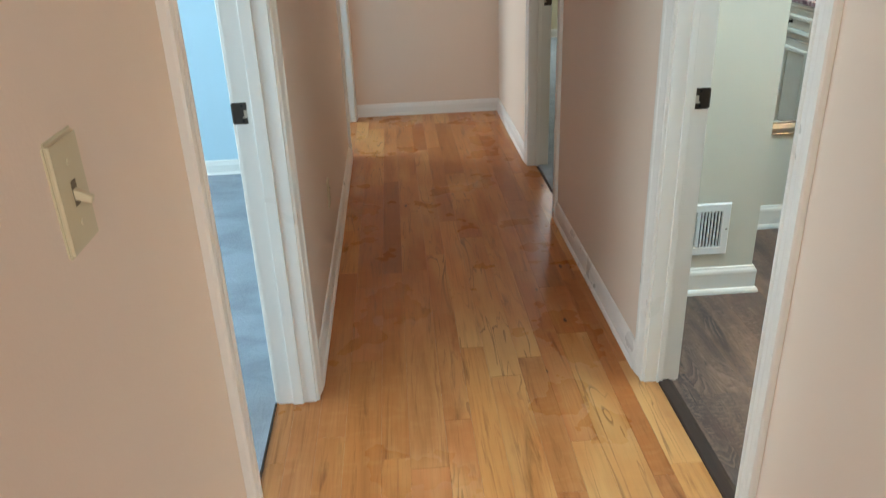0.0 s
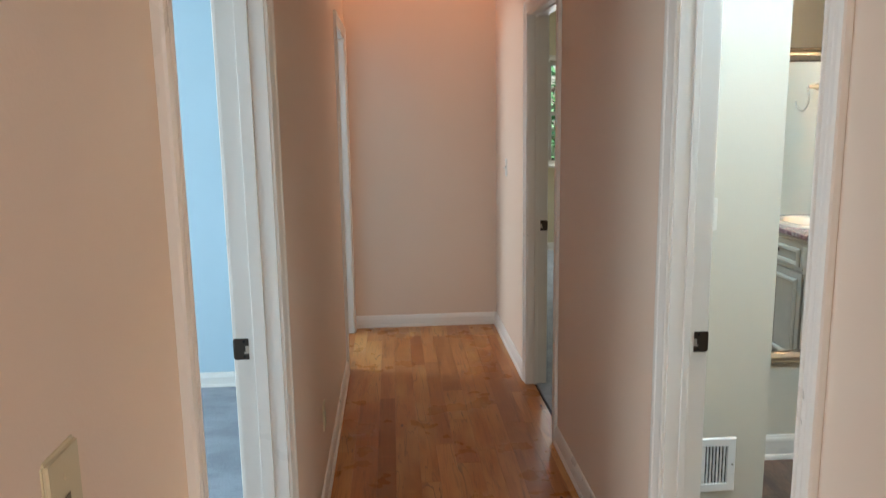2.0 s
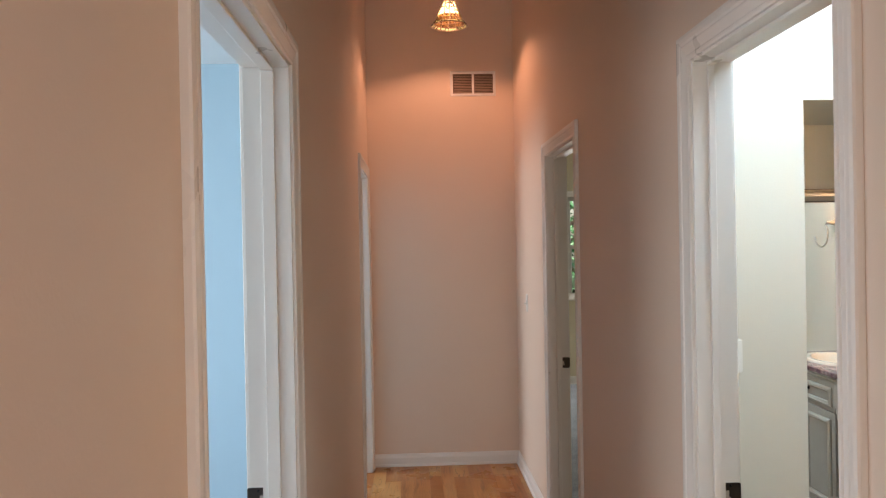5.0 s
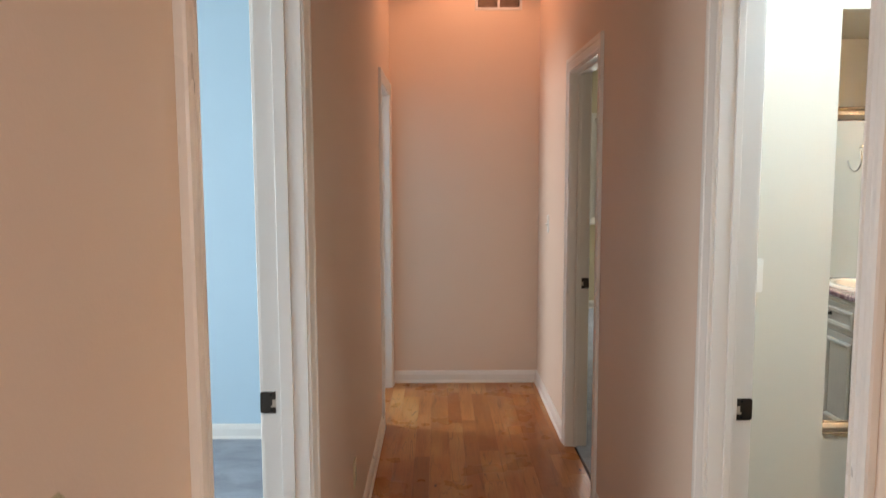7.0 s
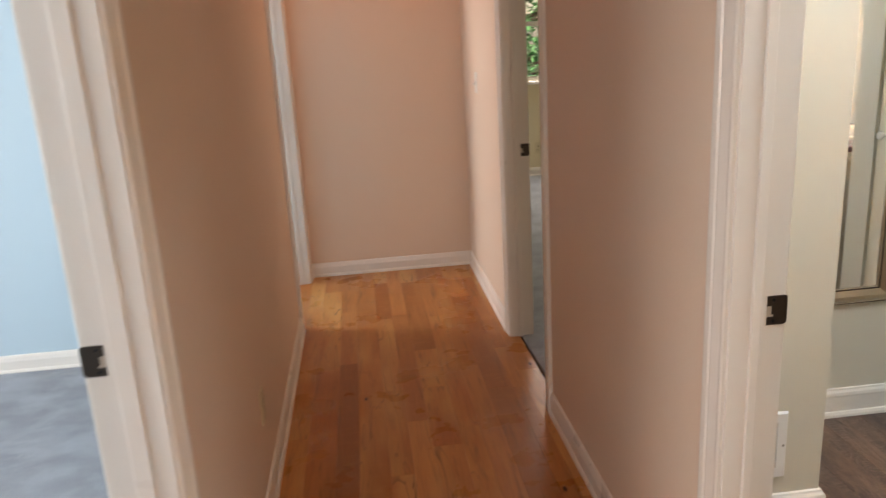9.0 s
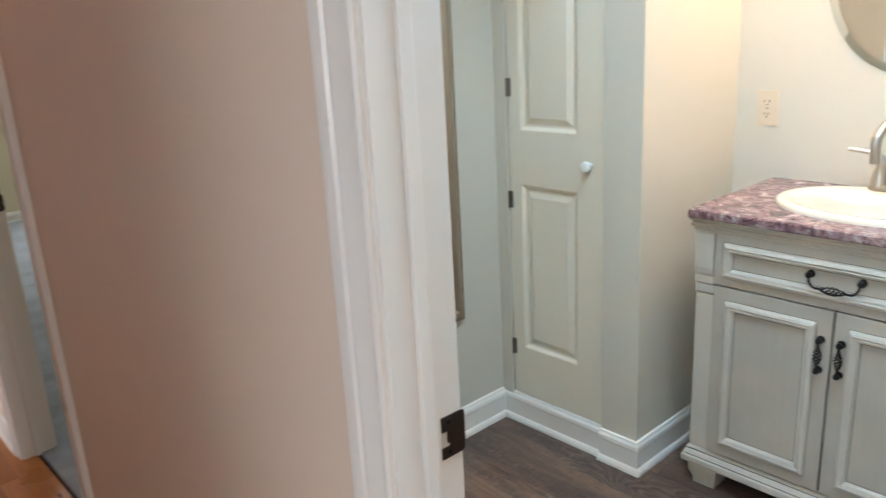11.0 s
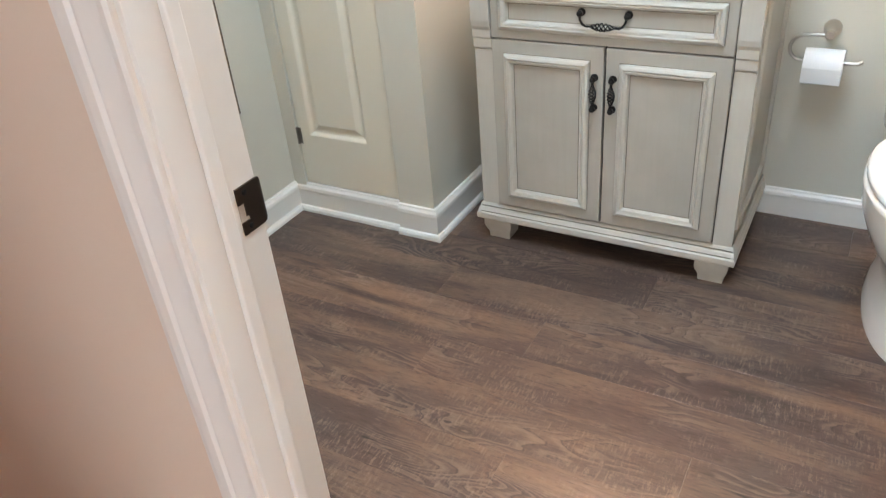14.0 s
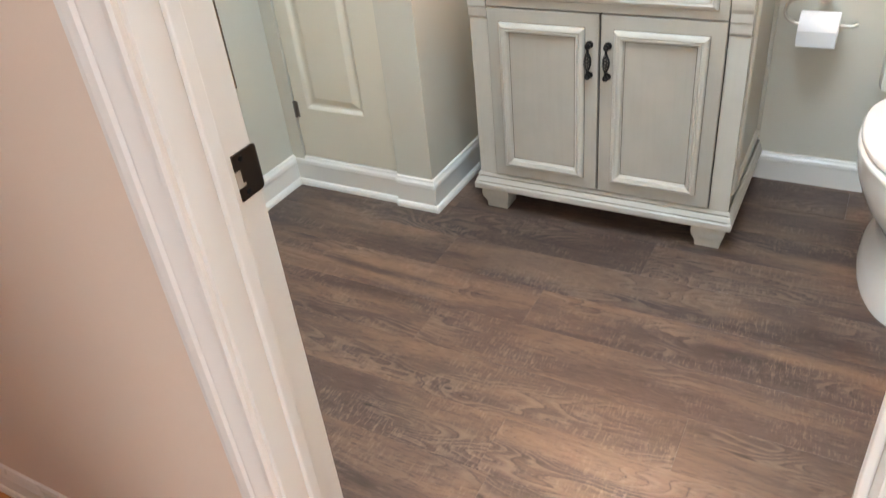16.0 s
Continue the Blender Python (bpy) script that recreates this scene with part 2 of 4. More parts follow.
def brushed(name, colour, rough):
    m = material(name, colour, rough, 1.0)
    n = Nodes(m)
    n.bump(n.noise(n.place((300, 300, 20)), 1.0, 2), 0.05, 0.0005)
    n.roughness(n.ramp(n.noise(n.place(), 40, 3), (0.3, grey(rough - 0.05)), (0.7, grey(rough + 0.08))))
    return m


HALL = paint("beige_hall_paint", (0.780, 0.632, 0.508))
BLUE = paint("pale_blue_bedroom_paint", (0.49, 0.66, 0.745))
CREAM = paint("cream_room_paint", (0.68, 0.60, 0.42))
SAGE = paint("greige_bathroom_paint", (0.63, 0.60, 0.51))
CEIL = paint("white_ceiling_paint", (0.80, 0.79, 0.77), 0.8, 60, 0.5)
TRIM = gloss_paint("white_trim_enamel", (0.80, 0.77, 0.71))
DOOR = gloss_paint("cream_door_enamel", (0.74, 0.69, 0.57), 0.36)
MAPLE, VINYL = maple(), vinyl()
CARPET = carpet("grey_carpet", (0.31, 0.345, 0.385))
CABINET, GRANITE = glazed_paint("glazed_cabinet_paint", (0.40, 0.366, 0.31)), rose_granite()
CABINET_LIT = glazed_paint("lit_moulding_paint", (0.51, 0.475, 0.41))   # cabinet paint made lighter on raised parts, for the light from above
GLAZE_LINE = material("dark_glaze_in_groove", (0.17, 0.15, 0.12), 0.6)
PORCELAIN = material("white_porcelain", (0.80, 0.79, 0.76), 0.08, coat=0.4)
BISQUE = material("ivory_porcelain", (0.80, 0.72, 0.60), 0.07, coat=0.4)
NICKEL = material("brushed_nickel", (0.55, 0.51, 0.45), 0.36, 1.0)
STEEL = brushed("hinge_steel", (0.24, 0.22, 0.19), 0.40)
BRONZE = brushed("oil_rubbed_bronze", (0.075, 0.058, 0.048), 0.36)
BLACK = material("black_iron", (0.012, 0.011, 0.010), 0.42, 0.6)
PEWTER = brushed("pewter_mirror_frame", (0.50, 0.43, 0.34), 0.34)
SILVER = material("mirror_glass", (0.92, 0.93, 0.92), 0.0, 1.0)
BEVEL_GLASS = material("mirror_bevel", (0.80, 0.84, 0.83), 0.06, 1.0)
IVORY = material("ivory_plastic", (0.60, 0.52, 0.34), 0.35)
# Toggle slot is a flat patch; recess shade is put into its darker ivory.
SLOT_SHADE = material("shaded_switch_slot", (0.16, 0.13, 0.08), 0.6)
ALMOND = material("almond_plastic", (0.68, 0.58, 0.44), 0.35)
WHITE_PLASTIC = material("white_plastic", (0.76, 0.74, 0.68), 0.35)
# Near black: the shade inside slots, ducts and gaps, put into the colour.
HOLE_SHADE = material("painted_hole_shade", (0.01, 0.01, 0.01), 0.9)
REGISTER = gloss_paint("white_register_enamel", (0.80, 0.80, 0.78), 0.3)
# Shade on the grille's louvers is put into this brown colour.
SHADED_LOUVER = material("shaded_grille_louver", (0.30, 0.22, 0.17), 0.5)
PAPER = material("toilet_paper", (0.84, 0.84, 0.83), 0.95)
SUBFLOOR = material("dark_joint_subfloor", (0.045, 0.028, 0.018), 0.9)
THRESHOLD = material("dark_walnut_threshold", (0.055, 0.036, 0.028), 0.75, spec=0.2)

n_ = Nodes(PAPER)
n_.bump(n_.noise(n_.place(), 150, 2), 0.3, 0.001)
n_ = Nodes(THRESHOLD)
n_.colour(n_.mix((0.075, 0.050, 0.038), (0.03, 0.02, 0.016), n_.noise(n_.place((60, 4, 60)), 1.0, 4)))


# ---------------------------------------------------------------- building helpers
def link(name, bm, mats, parent=None, bevel=0.0, smooth=False, segments=2):
    if bevel:
        bmesh.ops.bevel(bm, geom=bm.edges[:], offset=bevel, segments=segments, profile=0.5, affect="EDGES", clamp_overlap=True)
    bmesh.ops.recalc_face_normals(bm, faces=bm.faces[:])
    me = bpy.data.meshes.new(name)
    bm.to_mesh(me)
    bm.free()
    for m in (mats if isinstance(mats, (list, tuple)) else (mats,)):
        me.materials.append(m)
    if smooth:
        for p in me.polygons:
            p.use_smooth = True
        me.set_sharp_from_angle(angle=radians(40))
    ob = new(name, me)
    if parent is not None:
        ob.parent = parent
        # a part's mesh is in world metres, so only a thing's own place is undone
        ob.matrix_parent_inverse = Matrix.Translation(-parent.location)
    return ob


def part(name, bm, mat, parent, label="", bevel=0.0, smooth=False):
    return tagged(link(name, bm, mat, parent, bevel, smooth), label)


def thing(name, at, label, category, group=""):
    ob = new(name)
    ob.empty_display_size = 0.05
    ob.location = at
    return tagged(ob, label, category, group)


def box(bm, x0, x1, y0, y1, z0, z1, mat=0):
    v = [bm.verts.new((x, y, z)) for x in (x0, x1) for y in (y0, y1) for z in (z0, z1)]
    faces = [bm.faces.new([v[i] for i in q]) for q in ((0, 1, 3, 2), (4, 6, 7, 5), (0, 4, 5, 1), (2, 3, 7, 6), (0, 2, 6, 4), (1, 5, 7, 3))]
    for f in faces:
        f.material_index = mat
    return faces


def boxes(*rows):
    bm = bmesh.new()
    for r in rows:
        box(bm, *r)
    return bm


def loft(bm, rings, close=True, caps=True):
    """Skin over rings of equally many points."""
    vs = [[bm.verts.new(p) for p in ring] for ring in rings]
    n = len(vs[0])
    for a, b in zip(vs, vs[1:]):
        for i in range(n if close else n - 1):
            bm.faces.new((a[i], a[(i + 1) % n], b[(i + 1) % n], b[i]))
    if caps:
        bm.faces.new(list(reversed(vs[0])))
        bm.faces.new(vs[-1])
    return vs


def lathe(bm, profile, centre=(0, 0, 0), seg=24, axis="z", caps=True):
    """profile: (radius, height) pairs, turned about an axis through centre."""
    rings = []
    for r, h in profile:
        ring = []
        for i in range(seg):
            a = 2 * math.pi * i / seg
            c, s = r * math.cos(a), r * math.sin(a)
            p = {"z": (c, s, h), "x": (h, c, s), "y": (s, h, c)}[axis]
            ring.append(tuple(q + o for q, o in zip(p, centre)))
        rings.append(ring)
    return loft(bm, rings, caps=caps)


def tube(bm, pts, radius, seg=12):
    """A round bar along points; radius: one number or one for each point."""
    pts = [Vector(p) for p in pts]
    rings, side = [], None
    for i, p in enumerate(pts):
        d = (pts[min(i + 1, len(pts) - 1)] - pts[max(i - 1, 0)]).normalized()
        if side is None:
            side = d.orthogonal().normalized()
        side = (side - d * side.dot(d)).normalized()
        up = d.cross(side)
        r = radius[i] if isinstance(radius, (list, tuple)) else radius
        rings.append([p + r * (math.cos(2 * math.pi * k / seg) * side + math.sin(2 * math.pi * k / seg) * up) for k in range(seg)])
    loft(bm, rings)


def run(bm, p0, p1, out, profile, mitre0=0.0, mitre1=0.0):
    """A moulding from p0 to p1 on the floor plan; out: unit normal from the wall; profile: (proud, height); mitre: +1 outside corner, -1 inside."""
    p0, p1, out = Vector((*p0, 0)), Vector((*p1, 0)), Vector((*out, 0))
    d = (p1 - p0).normalized()
    r0 = [p0 + out * o - d * o * mitre0 + Vector((0, 0, h)) for o, h in profile]
    r1 = [p1 + out * o + d * o * mitre1 + Vector((0, 0, h)) for o, h in profile]
    loft(bm, [r0, r1])


def frame_loop(bm, a0, a1, b0, b1, profile, to3d):
    """A closed picture-frame moulding round a rectangle; profile: (inward, proud) closed section."""
    rings = []
    for ca, cb, sa, sb in ((a0, b0, 1, 1), (a1, b0, -1, 1), (a1, b1, -1, -1), (a0, b1, 1, -1)):
        rings.append([to3d(ca + sa * u, cb + sb * u, d) for u, d in profile])
    vs = [[bm.verts.new(p) for p in r] for r in rings]
    n = len(profile)
    for k in range(4):
        a, b = vs[k], vs[(k + 1) % 4]
        for i in range(n):
            bm.faces.new((a[i], a[(i + 1) % n], b[(i + 1) % n], b[i]))


HALL_BASE = [(0, 0), (0.020, 0), (0.0195, 0.008), (0.016, 0.015), (0.0125, 0.018), (0.0125, 0.060), (0.010, 0.070), (0.0085, 0.078), (0.005, 0.086), (0, 0.089)]
BATH_BASE = [(0, 0), (0.027, 0), (0.026, 0.010), (0.021, 0.018), (0.015, 0.021), (0.015, 0.076), (0.0165, 0.084), (0.0145, 0.094), (0.009, 0.101), (0.007, 0.107), (0, 0.109)]
CASING = [(u * 1.15, d) for u, d in [(0.006, 0), (0.006, 0.009), (0.010, 0.0115), (0.016, 0.0115), (0.019, 0.0085), (0.024, 0.010), (0.040, 0.0145), (0.044, 0.0135), (0.048, 0.017), (0.058, 0.018), (0.066, 0.0165), (0.068, 0.012), (0.068, 0)]]

WL, WR = -0.345, 0.710       # hall wall faces
LR, RR = -0.462, 0.812       # the same walls' faces in the rooms
END = 5.715
TOP = 3.45                   # hall ceiling
ROOM = 2.62                  # ceilings of the rooms
HEAD = 2.055                 # door heads
DOORS = {"bedroom": (WL, LR, 1.380, 2.232), "far_bedroom": (WL, LR, 4.800, 5.572), "bathroom": (WR, RR, 1.545, 2.215), "green_room": (WR, RR, 3.678, 4.405)}


# ---------------------------------------------------------------- structure
def structure(name, bm, mats, label, category, bevel=0.0):
    return tagged(link(name, bm, mats, None, bevel), label, category, kind="structure")


def side_wall(name, face, back, openings, y0, y1, mats, label, splits=()):
    """A wall along y. mats: hall paint first, then the paint of each stretch behind, split at the y of splits."""
    bm = bmesh.new()
    x0, x1 = min(face, back), max(face, back)
    edge = [y0]
    for a, b in openings:
        edge += [a, b]
    edge.append(y1)
    cuts = sorted(set(list(edge) + list(splits)))
    for a, b in zip(cuts, cuts[1:]):
        mid = (a + b) / 2
        behind = 1 + sum(mid > s for s in splits)
        hole = any(o[0] - 1e-6 <= a and b <= o[1] + 1e-6 for o in openings)
        for f in box(bm, x0, x1, a, b, HEAD + 0.018 if hole else -0.02, TOP):
            c = f.calc_center_median()
            f.material_index = behind if abs(c.x - back) < 1e-4 else 0
    return structure(name, bm, mats, label, "wall")


R = 0.018  # jamb thickness, inside the rough opening
side_wall("wall_west", WL, LR, [(1.380 - R, 2.232 + R), (4.800 - R, 5.572 + R)], -4.0, END, [HALL, BLUE, BLUE], "beige painted hall wall with two door openings", (4.62,))
side_wall("wall_east", WR, RR, [(1.545 - R, 2.215 + R), (3.678 - R, 4.405 + R)], -0.15, END, [HALL, SAGE, CREAM], "beige painted hall wall with two door openings", (3.52,))
structure("wall_end", boxes((LR, RR, END, END + 0.12, -0.02, TOP)), HALL, "beige painted end wall lit by a warm pendant", "wall")
structure("ceiling", boxes((LR, RR, -0.15, END + 0.12, TOP, TOP + 0.08)), CEIL, "white painted hall ceiling", "ceiling")

# bedroom, behind the first door on the west side
structure("wall_bedroom_north", boxes((-3.7, LR, 4.56, 4.68, -0.02, ROOM)), BLUE, "pale blue painted bedroom wall", "wall")
structure("wall_bedroom_south", boxes((-3.7, LR, 0.2, 0.32, -0.02, ROOM)), BLUE, "pale blue painted bedroom wall", "wall")
structure("wall_bedroom_west", boxes(*[(-3.82, -3.7, y0, y1, z0, z1) for y0, y1, z0, z1 in ((0.2, 0.4, -0.02, ROOM), (1.8, 2.7, -0.02, ROOM), (3.9, 4.68, -0.02, ROOM), (0.4, 1.8, -0.02, 0.8), (0.4, 1.8, 2.1, ROOM), (2.7, 3.9, -0.02, 0.8), (2.7, 3.9, 2.1, ROOM))]), BLUE, "pale blue painted bedroom wall with two window openings", "wall")
structure("ceiling_bedroom", boxes((-3.82, LR, 0.2, 4.68, ROOM, ROOM + 0.06)), CEIL, "white painted bedroom ceiling", "ceiling")
structure("carpet_bedroom", boxes((-3.82, -0.47, 0.2, 4.68, -0.03, 0.004)), CARPET, "grey cut-pile carpet with vacuum marks", "carpet")
# far bedroom, behind the second door on the west side
structure("wall_far_bedroom_north", boxes((-3.7, LR, 7.4, 7.52, -0.02, ROOM)), BLUE, "pale blue painted room wall", "wall")
structure("wall_far_bedroom_west", boxes((-3.82, -3.7, 4.68, 5.2, -0.02, ROOM), (-3.82, -3.7, 6.6, 7.52, -0.02, ROOM), (-3.82, -3.7, 5.2, 6.6, -0.02, 0.8), (-3.82, -3.7, 5.2, 6.6, 2.1, ROOM)), BLUE, "pale blue painted room wall with a window opening", "wall")
structure("wall_far_bedroom_east", boxes((LR - 0.02, LR, END + 0.12, 7.52, -0.02, ROOM)), BLUE, "pale blue painted room wall", "wall")
structure("ceiling_far_bedroom", boxes((-3.82, LR, 4.68, 7.52, ROOM, ROOM + 0.06)), CEIL, "white painted room ceiling", "ceiling")
structure("carpet_far_bedroom", boxes((-3.82, -0.47, 4.68, 7.52, -0.03, 0.004)), CARPET, "grey cut-pile carpet", "carpet")
# green room, behind the second door on the east side
WX0, WX1, WZ0, WZ1 = 1.70, 2.75, 0.965, 2.09
GN = 8.66
structure("wall_green_north", boxes((RR, WX0, GN, GN + 0.14, -0.02, ROOM), (WX1, 4.6, GN, GN + 0.14, -0.02, ROOM), (WX0, WX1, GN, GN + 0.14, -0.02, WZ0), (WX0, WX1, GN, GN + 0.14, WZ1, ROOM)), CREAM, "cream painted room wall with a double-hung window", "wall")
structure("wall_green_west", boxes((RR - 0.02, RR, END + 0.12, GN, -0.02, ROOM)), CREAM, "cream painted room wall", "wall")
structure("wall_green_east", boxes((4.6, 4.72, 3.46, GN + 0.14, -0.02, ROOM)), CREAM, "cream painted room wall", "wall")
# Unseen wall and narrow ceiling strips, added to stop sun leaking in.
structure("wall_green_south", boxes((2.765, 4.6, 3.46, 3.58, -0.02, ROOM)), CREAM, "cream painted room wall", "wall")
structure("ceiling_green", boxes((RR, 2.76, 3.478, 3.58, ROOM, ROOM + 0.06), (2.76, 4.72, 3.46, 3.58, ROOM, ROOM + 0.06), (RR, 4.72, 3.58, GN + 0.14, ROOM, ROOM + 0.06)), CEIL, "white painted room ceiling", "ceiling")
structure("carpet_green", boxes((0.765, 4.72, 3.52, GN + 0.14, -0.03, 0.004)), CARPET, "blue-grey cut-pile carpet", "carpet")

# bathroom
BX, BY, AY, AX0, CX = 2.64, 2.78, 3.358, 1.300, 2.095   # back wall, closet plane, alcove back, alcove edge, closet front
AH = 2.056
structure("wall_bath_east", boxes((BX, BX + 0.12, -0.15, AY + 0.12, -0.02, ROOM)), SAGE, "greige painted bathroom wall behind the vanity", "wall")
bm = boxes((RR, AX0, BY, AY + 0.12, -0.02, ROOM), (AX0, CX, BY, AY + 0.12, AH, ROOM), (AX0, BX, AY, AY + 0.12, -0.02, AH))
structure("wall_bath_north", bm, SAGE, "greige painted bathroom wall with a mirror alcove", "wall")
DY0, DY1, DZ0, DZ1 = 2.913, 3.306, 0.113, 1.98
bm = boxes((CX, BX, BY, DY0, -0.02, AH), (CX, CX + 0.09, DY0, DY1, DZ1, AH), (CX + 0.016, CX + 0.09, DY0, DY1, -0.02, DZ0 - 0.004), (CX + 0.004, CX + 0.09, DY1, AY, -0.02, AH), (CX, BX, BY, AY, AH, ROOM))
structure("wall_linen_closet", bm, SAGE, "greige painted linen closet wall", "wall")
structure("wall_bath_south", boxes((RR, BX, -0.15, -0.03, -0.02, ROOM)), SAGE, "greige painted bathroom wall", "wall")
SK = (0.85, 1.75, 1.52, 2.52)   # skylight opening
structure("ceiling_bath", boxes((RR, SK[0], -0.15, AY + 0.12, ROOM, ROOM + 0.06), (SK[1], BX + 0.12, -0.15, AY + 0.12, ROOM, ROOM + 0.06), (SK[0], SK[1], -0.15, SK[2], ROOM, ROOM + 0.06), (SK[0], SK[1], SK[3], AY + 0.12, ROOM, ROOM + 0.06)), CEIL, "white painted bathroom ceiling with a skylight opening", "ceiling")
Z0, Z1 = ROOM + 0.06, ROOM + 0.3
# Unseen closed box, added so that no sun falls through the skylight opening.
structure("skylight_lid", boxes((SK[0] - 0.06, SK[0], SK[2] - 0.06, SK[3] + 0.06, Z0, Z1), (SK[1], SK[1] + 0.06, SK[2] - 0.06, SK[3] + 0.06, Z0, Z1), (SK[0], SK[1], SK[2] - 0.06, SK[2], Z0, Z1), (SK[0], SK[1], SK[3], SK[3] + 0.06, Z0, Z1), (SK[0] - 0.06, SK[1] + 0.06, SK[2] - 0.06, SK[3] + 0.06, Z1, Z1 + 0.02)), WHITE_PLASTIC, "unseen closed white box over the skylight opening, keeps the sun out", "skylight")

# invented, unseen living room behind the start of the walk; openings hold the fill lamps
structure("wall_living_south", boxes((LR, -0.30, -4.12, -4.0, -0.02, TOP), (-0.30, 0.70, -4.12, -4.0, 2.1, TOP), (0.70, 2.65, -4.12, -4.0, -0.02, TOP), (2.65, 4.35, -4.12, -4.0, -0.02, 0.8), (2.65, 4.35, -4.12, -4.0, 2.4, TOP), (4.35, 4.6, -4.12, -4.0, -0.02, TOP)), HALL, "unseen added beige wall with two openings for the fill lamps", "wall")
structure("wall_living_east", boxes((4.6, 4.72, -4.12, -0.03, -0.02, TOP)), HALL, "unseen beige wall of the invented living room", "wall")
structure("wall_living_north", boxes((RR, 4.6, -0.27, -0.15, -0.02, TOP)), HALL, "unseen beige wall of the invented living room", "wall")
structure("ceiling_living", boxes((LR, 4.72, -4.12, -0.15, TOP, TOP + 0.08)), CEIL, "unseen white ceiling of the invented living room", "ceiling")
structure("subfloor", boxes((-0.47, 0.765, -0.15, END, -0.06, -0.0105), (-0.47, 4.6, -4.0, -0.15, -0.06, -0.0105), (0.765, BX, -0.15, AY, -0.06, -0.0105)), SUBFLOOR, "dark subfloor showing in the board joints", "floor")
structure("ground", boxes((-60, 60, -60, 90, -0.6, -0.4)), material("lawn", (0.06, 0.10, 0.03), 0.9), "mown grass ground round the house", "ground")


def door_frame(name, key, strike=True):
    face, back, y0, y1 = DOORS[key]
    s = 1 if back > face else -1
    base = thing(name, (face, (y0 + y1) / 2, 0), "white painted door frame with moulded casing", "door frame")
    tagged(base, kind="structure")
    a, b = sorted((face - s * 0.002, back + s * 0.002))
    part("jamb", boxes((a, b, y0 - R + 0.001, y0, 0, HEAD)), TRIM, base, bevel=0.001)
    part("jamb", boxes((a, b, y1, y1 + R - 0.001, 0, HEAD)), TRIM, base, bevel=0.001)
    part("head_jamb", boxes((a, b, y0 - R + 0.001, y1 + R - 0.001, HEAD, HEAD + R - 0.001)), TRIM, base, bevel=0.001)
    c, d = sorted((face + s * 0.037, back - s * 0.046))
    part("door_stop", boxes((c, d, y0, y0 + 0.009, 0, HEAD - 0.009)), TRIM, base, bevel=0.002)
    part("door_stop", boxes((c, d, y1 - 0.009, y1, 0, HEAD - 0.009)), TRIM, base, bevel=0.002)
    part("door_stop", boxes((c, d, y0, y1, HEAD - 0.009, HEAD)), TRIM, base, bevel=0.002)
    for plane, sign in ((face, -s), (back, s)):
        bm = bmesh.new()
        rings = []
        for yy, zz, uy, uz in ((y0, 0, -1, 0), (y0, HEAD, -1, 1), (y1, HEAD, 1, 1), (y1, 0, 1, 0)):
            rings.append([(plane + sign * dd, yy + uy * u, zz + uz * u) for u, dd in CASING])
        loft(bm, rings)
        part("casing", bm, TRIM, base)
    return base


def strike_plate(key, z, facing=1):
    """Dark latch plate let into the far jamb, with its lip folded round the edge."""
    face, back, y0, y1 = DOORS[key]
    s = 1 if back > face else -1
    ob = thing("strike_plate", (back - s * 0.02, y1, z), "oil-rubbed bronze strike plate screwed to the white jamb", "strike plate", "door hardware")
    bm = bmesh.new()
    x0, x1 = back - s * 0.032, back + s * 0.002
    h, t, y = 0.029, 0.0022, y1
    # the latch hole is a notch in the edge next to the stop, with a bent tongue in it
    for xa, xb, za, zb in ((x0 + s * 0.013, x1, -h, h), (x0, x0 + s * 0.013, 0.009, h), (x0, x0 + s * 0.013, -h, -0.013), (x0 + s * 0.009, x0 + s * 0.013, -0.008, 0.009)):
        xa, xb = sorted((xa, xb))
        box(bm, xa, xb, y - t, y, z + za, z + zb)
    part("plate", bm, BRONZE, ob)
    bm = bmesh.new()
    pts = [(x1, y - t, 0.0), (x1 + s * 0.004, y - t + 0.0004, 0.0), (x1 + s * 0.007, y - t + 0.0016, 0.0)]
    rings = [[(px, py, z - e), (px, py + 0.002, z - e), (px, py + 0.002, z + e), (px, py, z + e)] for (px, py, _), e in zip(pts, (0.029, 0.028, 0.024))]
    loft(bm, rings)
    part("lip", bm, BRONZE, ob, bevel=0.0006)
    xa, xb = sorted((x0, x0 + s * 0.013))
    part("latch_hole", boxes((xa, xb, y - 0.0006, y - 0.0001, z - 0.013, z + 0.009)), material("bare_wood_in_latch_hole", (0.55, 0.48, 0.40), 0.8), ob)
    for dz in (0.021, -0.021):
        bm = bmesh.new()
        lathe(bm, [(0.0036, 0.0), (0.0034, -0.0008), (0.0012, -0.0012)], (x0 + s * 0.012, y - t, z + dz), 10, "y")
        part("screw", bm, BLACK, ob)
    return ob


door_frame("door_frame_bedroom", "bedroom")
door_frame("door_frame_far_bedroom", "far_bedroom")
door_frame("door_frame_bathroom", "bathroom")
door_frame("door_frame_green_room", "green_room")
strike_plate("bedroom", 0.939)
strike_plate("bathroom", 0.920)
strike_plate("green_room", 0.925)
strike_plate("far_bedroom", 0.955)


def skirting(name, p0, p1, out, profile, m0=0.0, m1=0.0, label="white moulded baseboard with shoe moulding"):
    bm = bmesh.new()
    run(bm, p0, p1, out, profile, m0, m1)
    return structure(name, bm, TRIM, label, "baseboard")


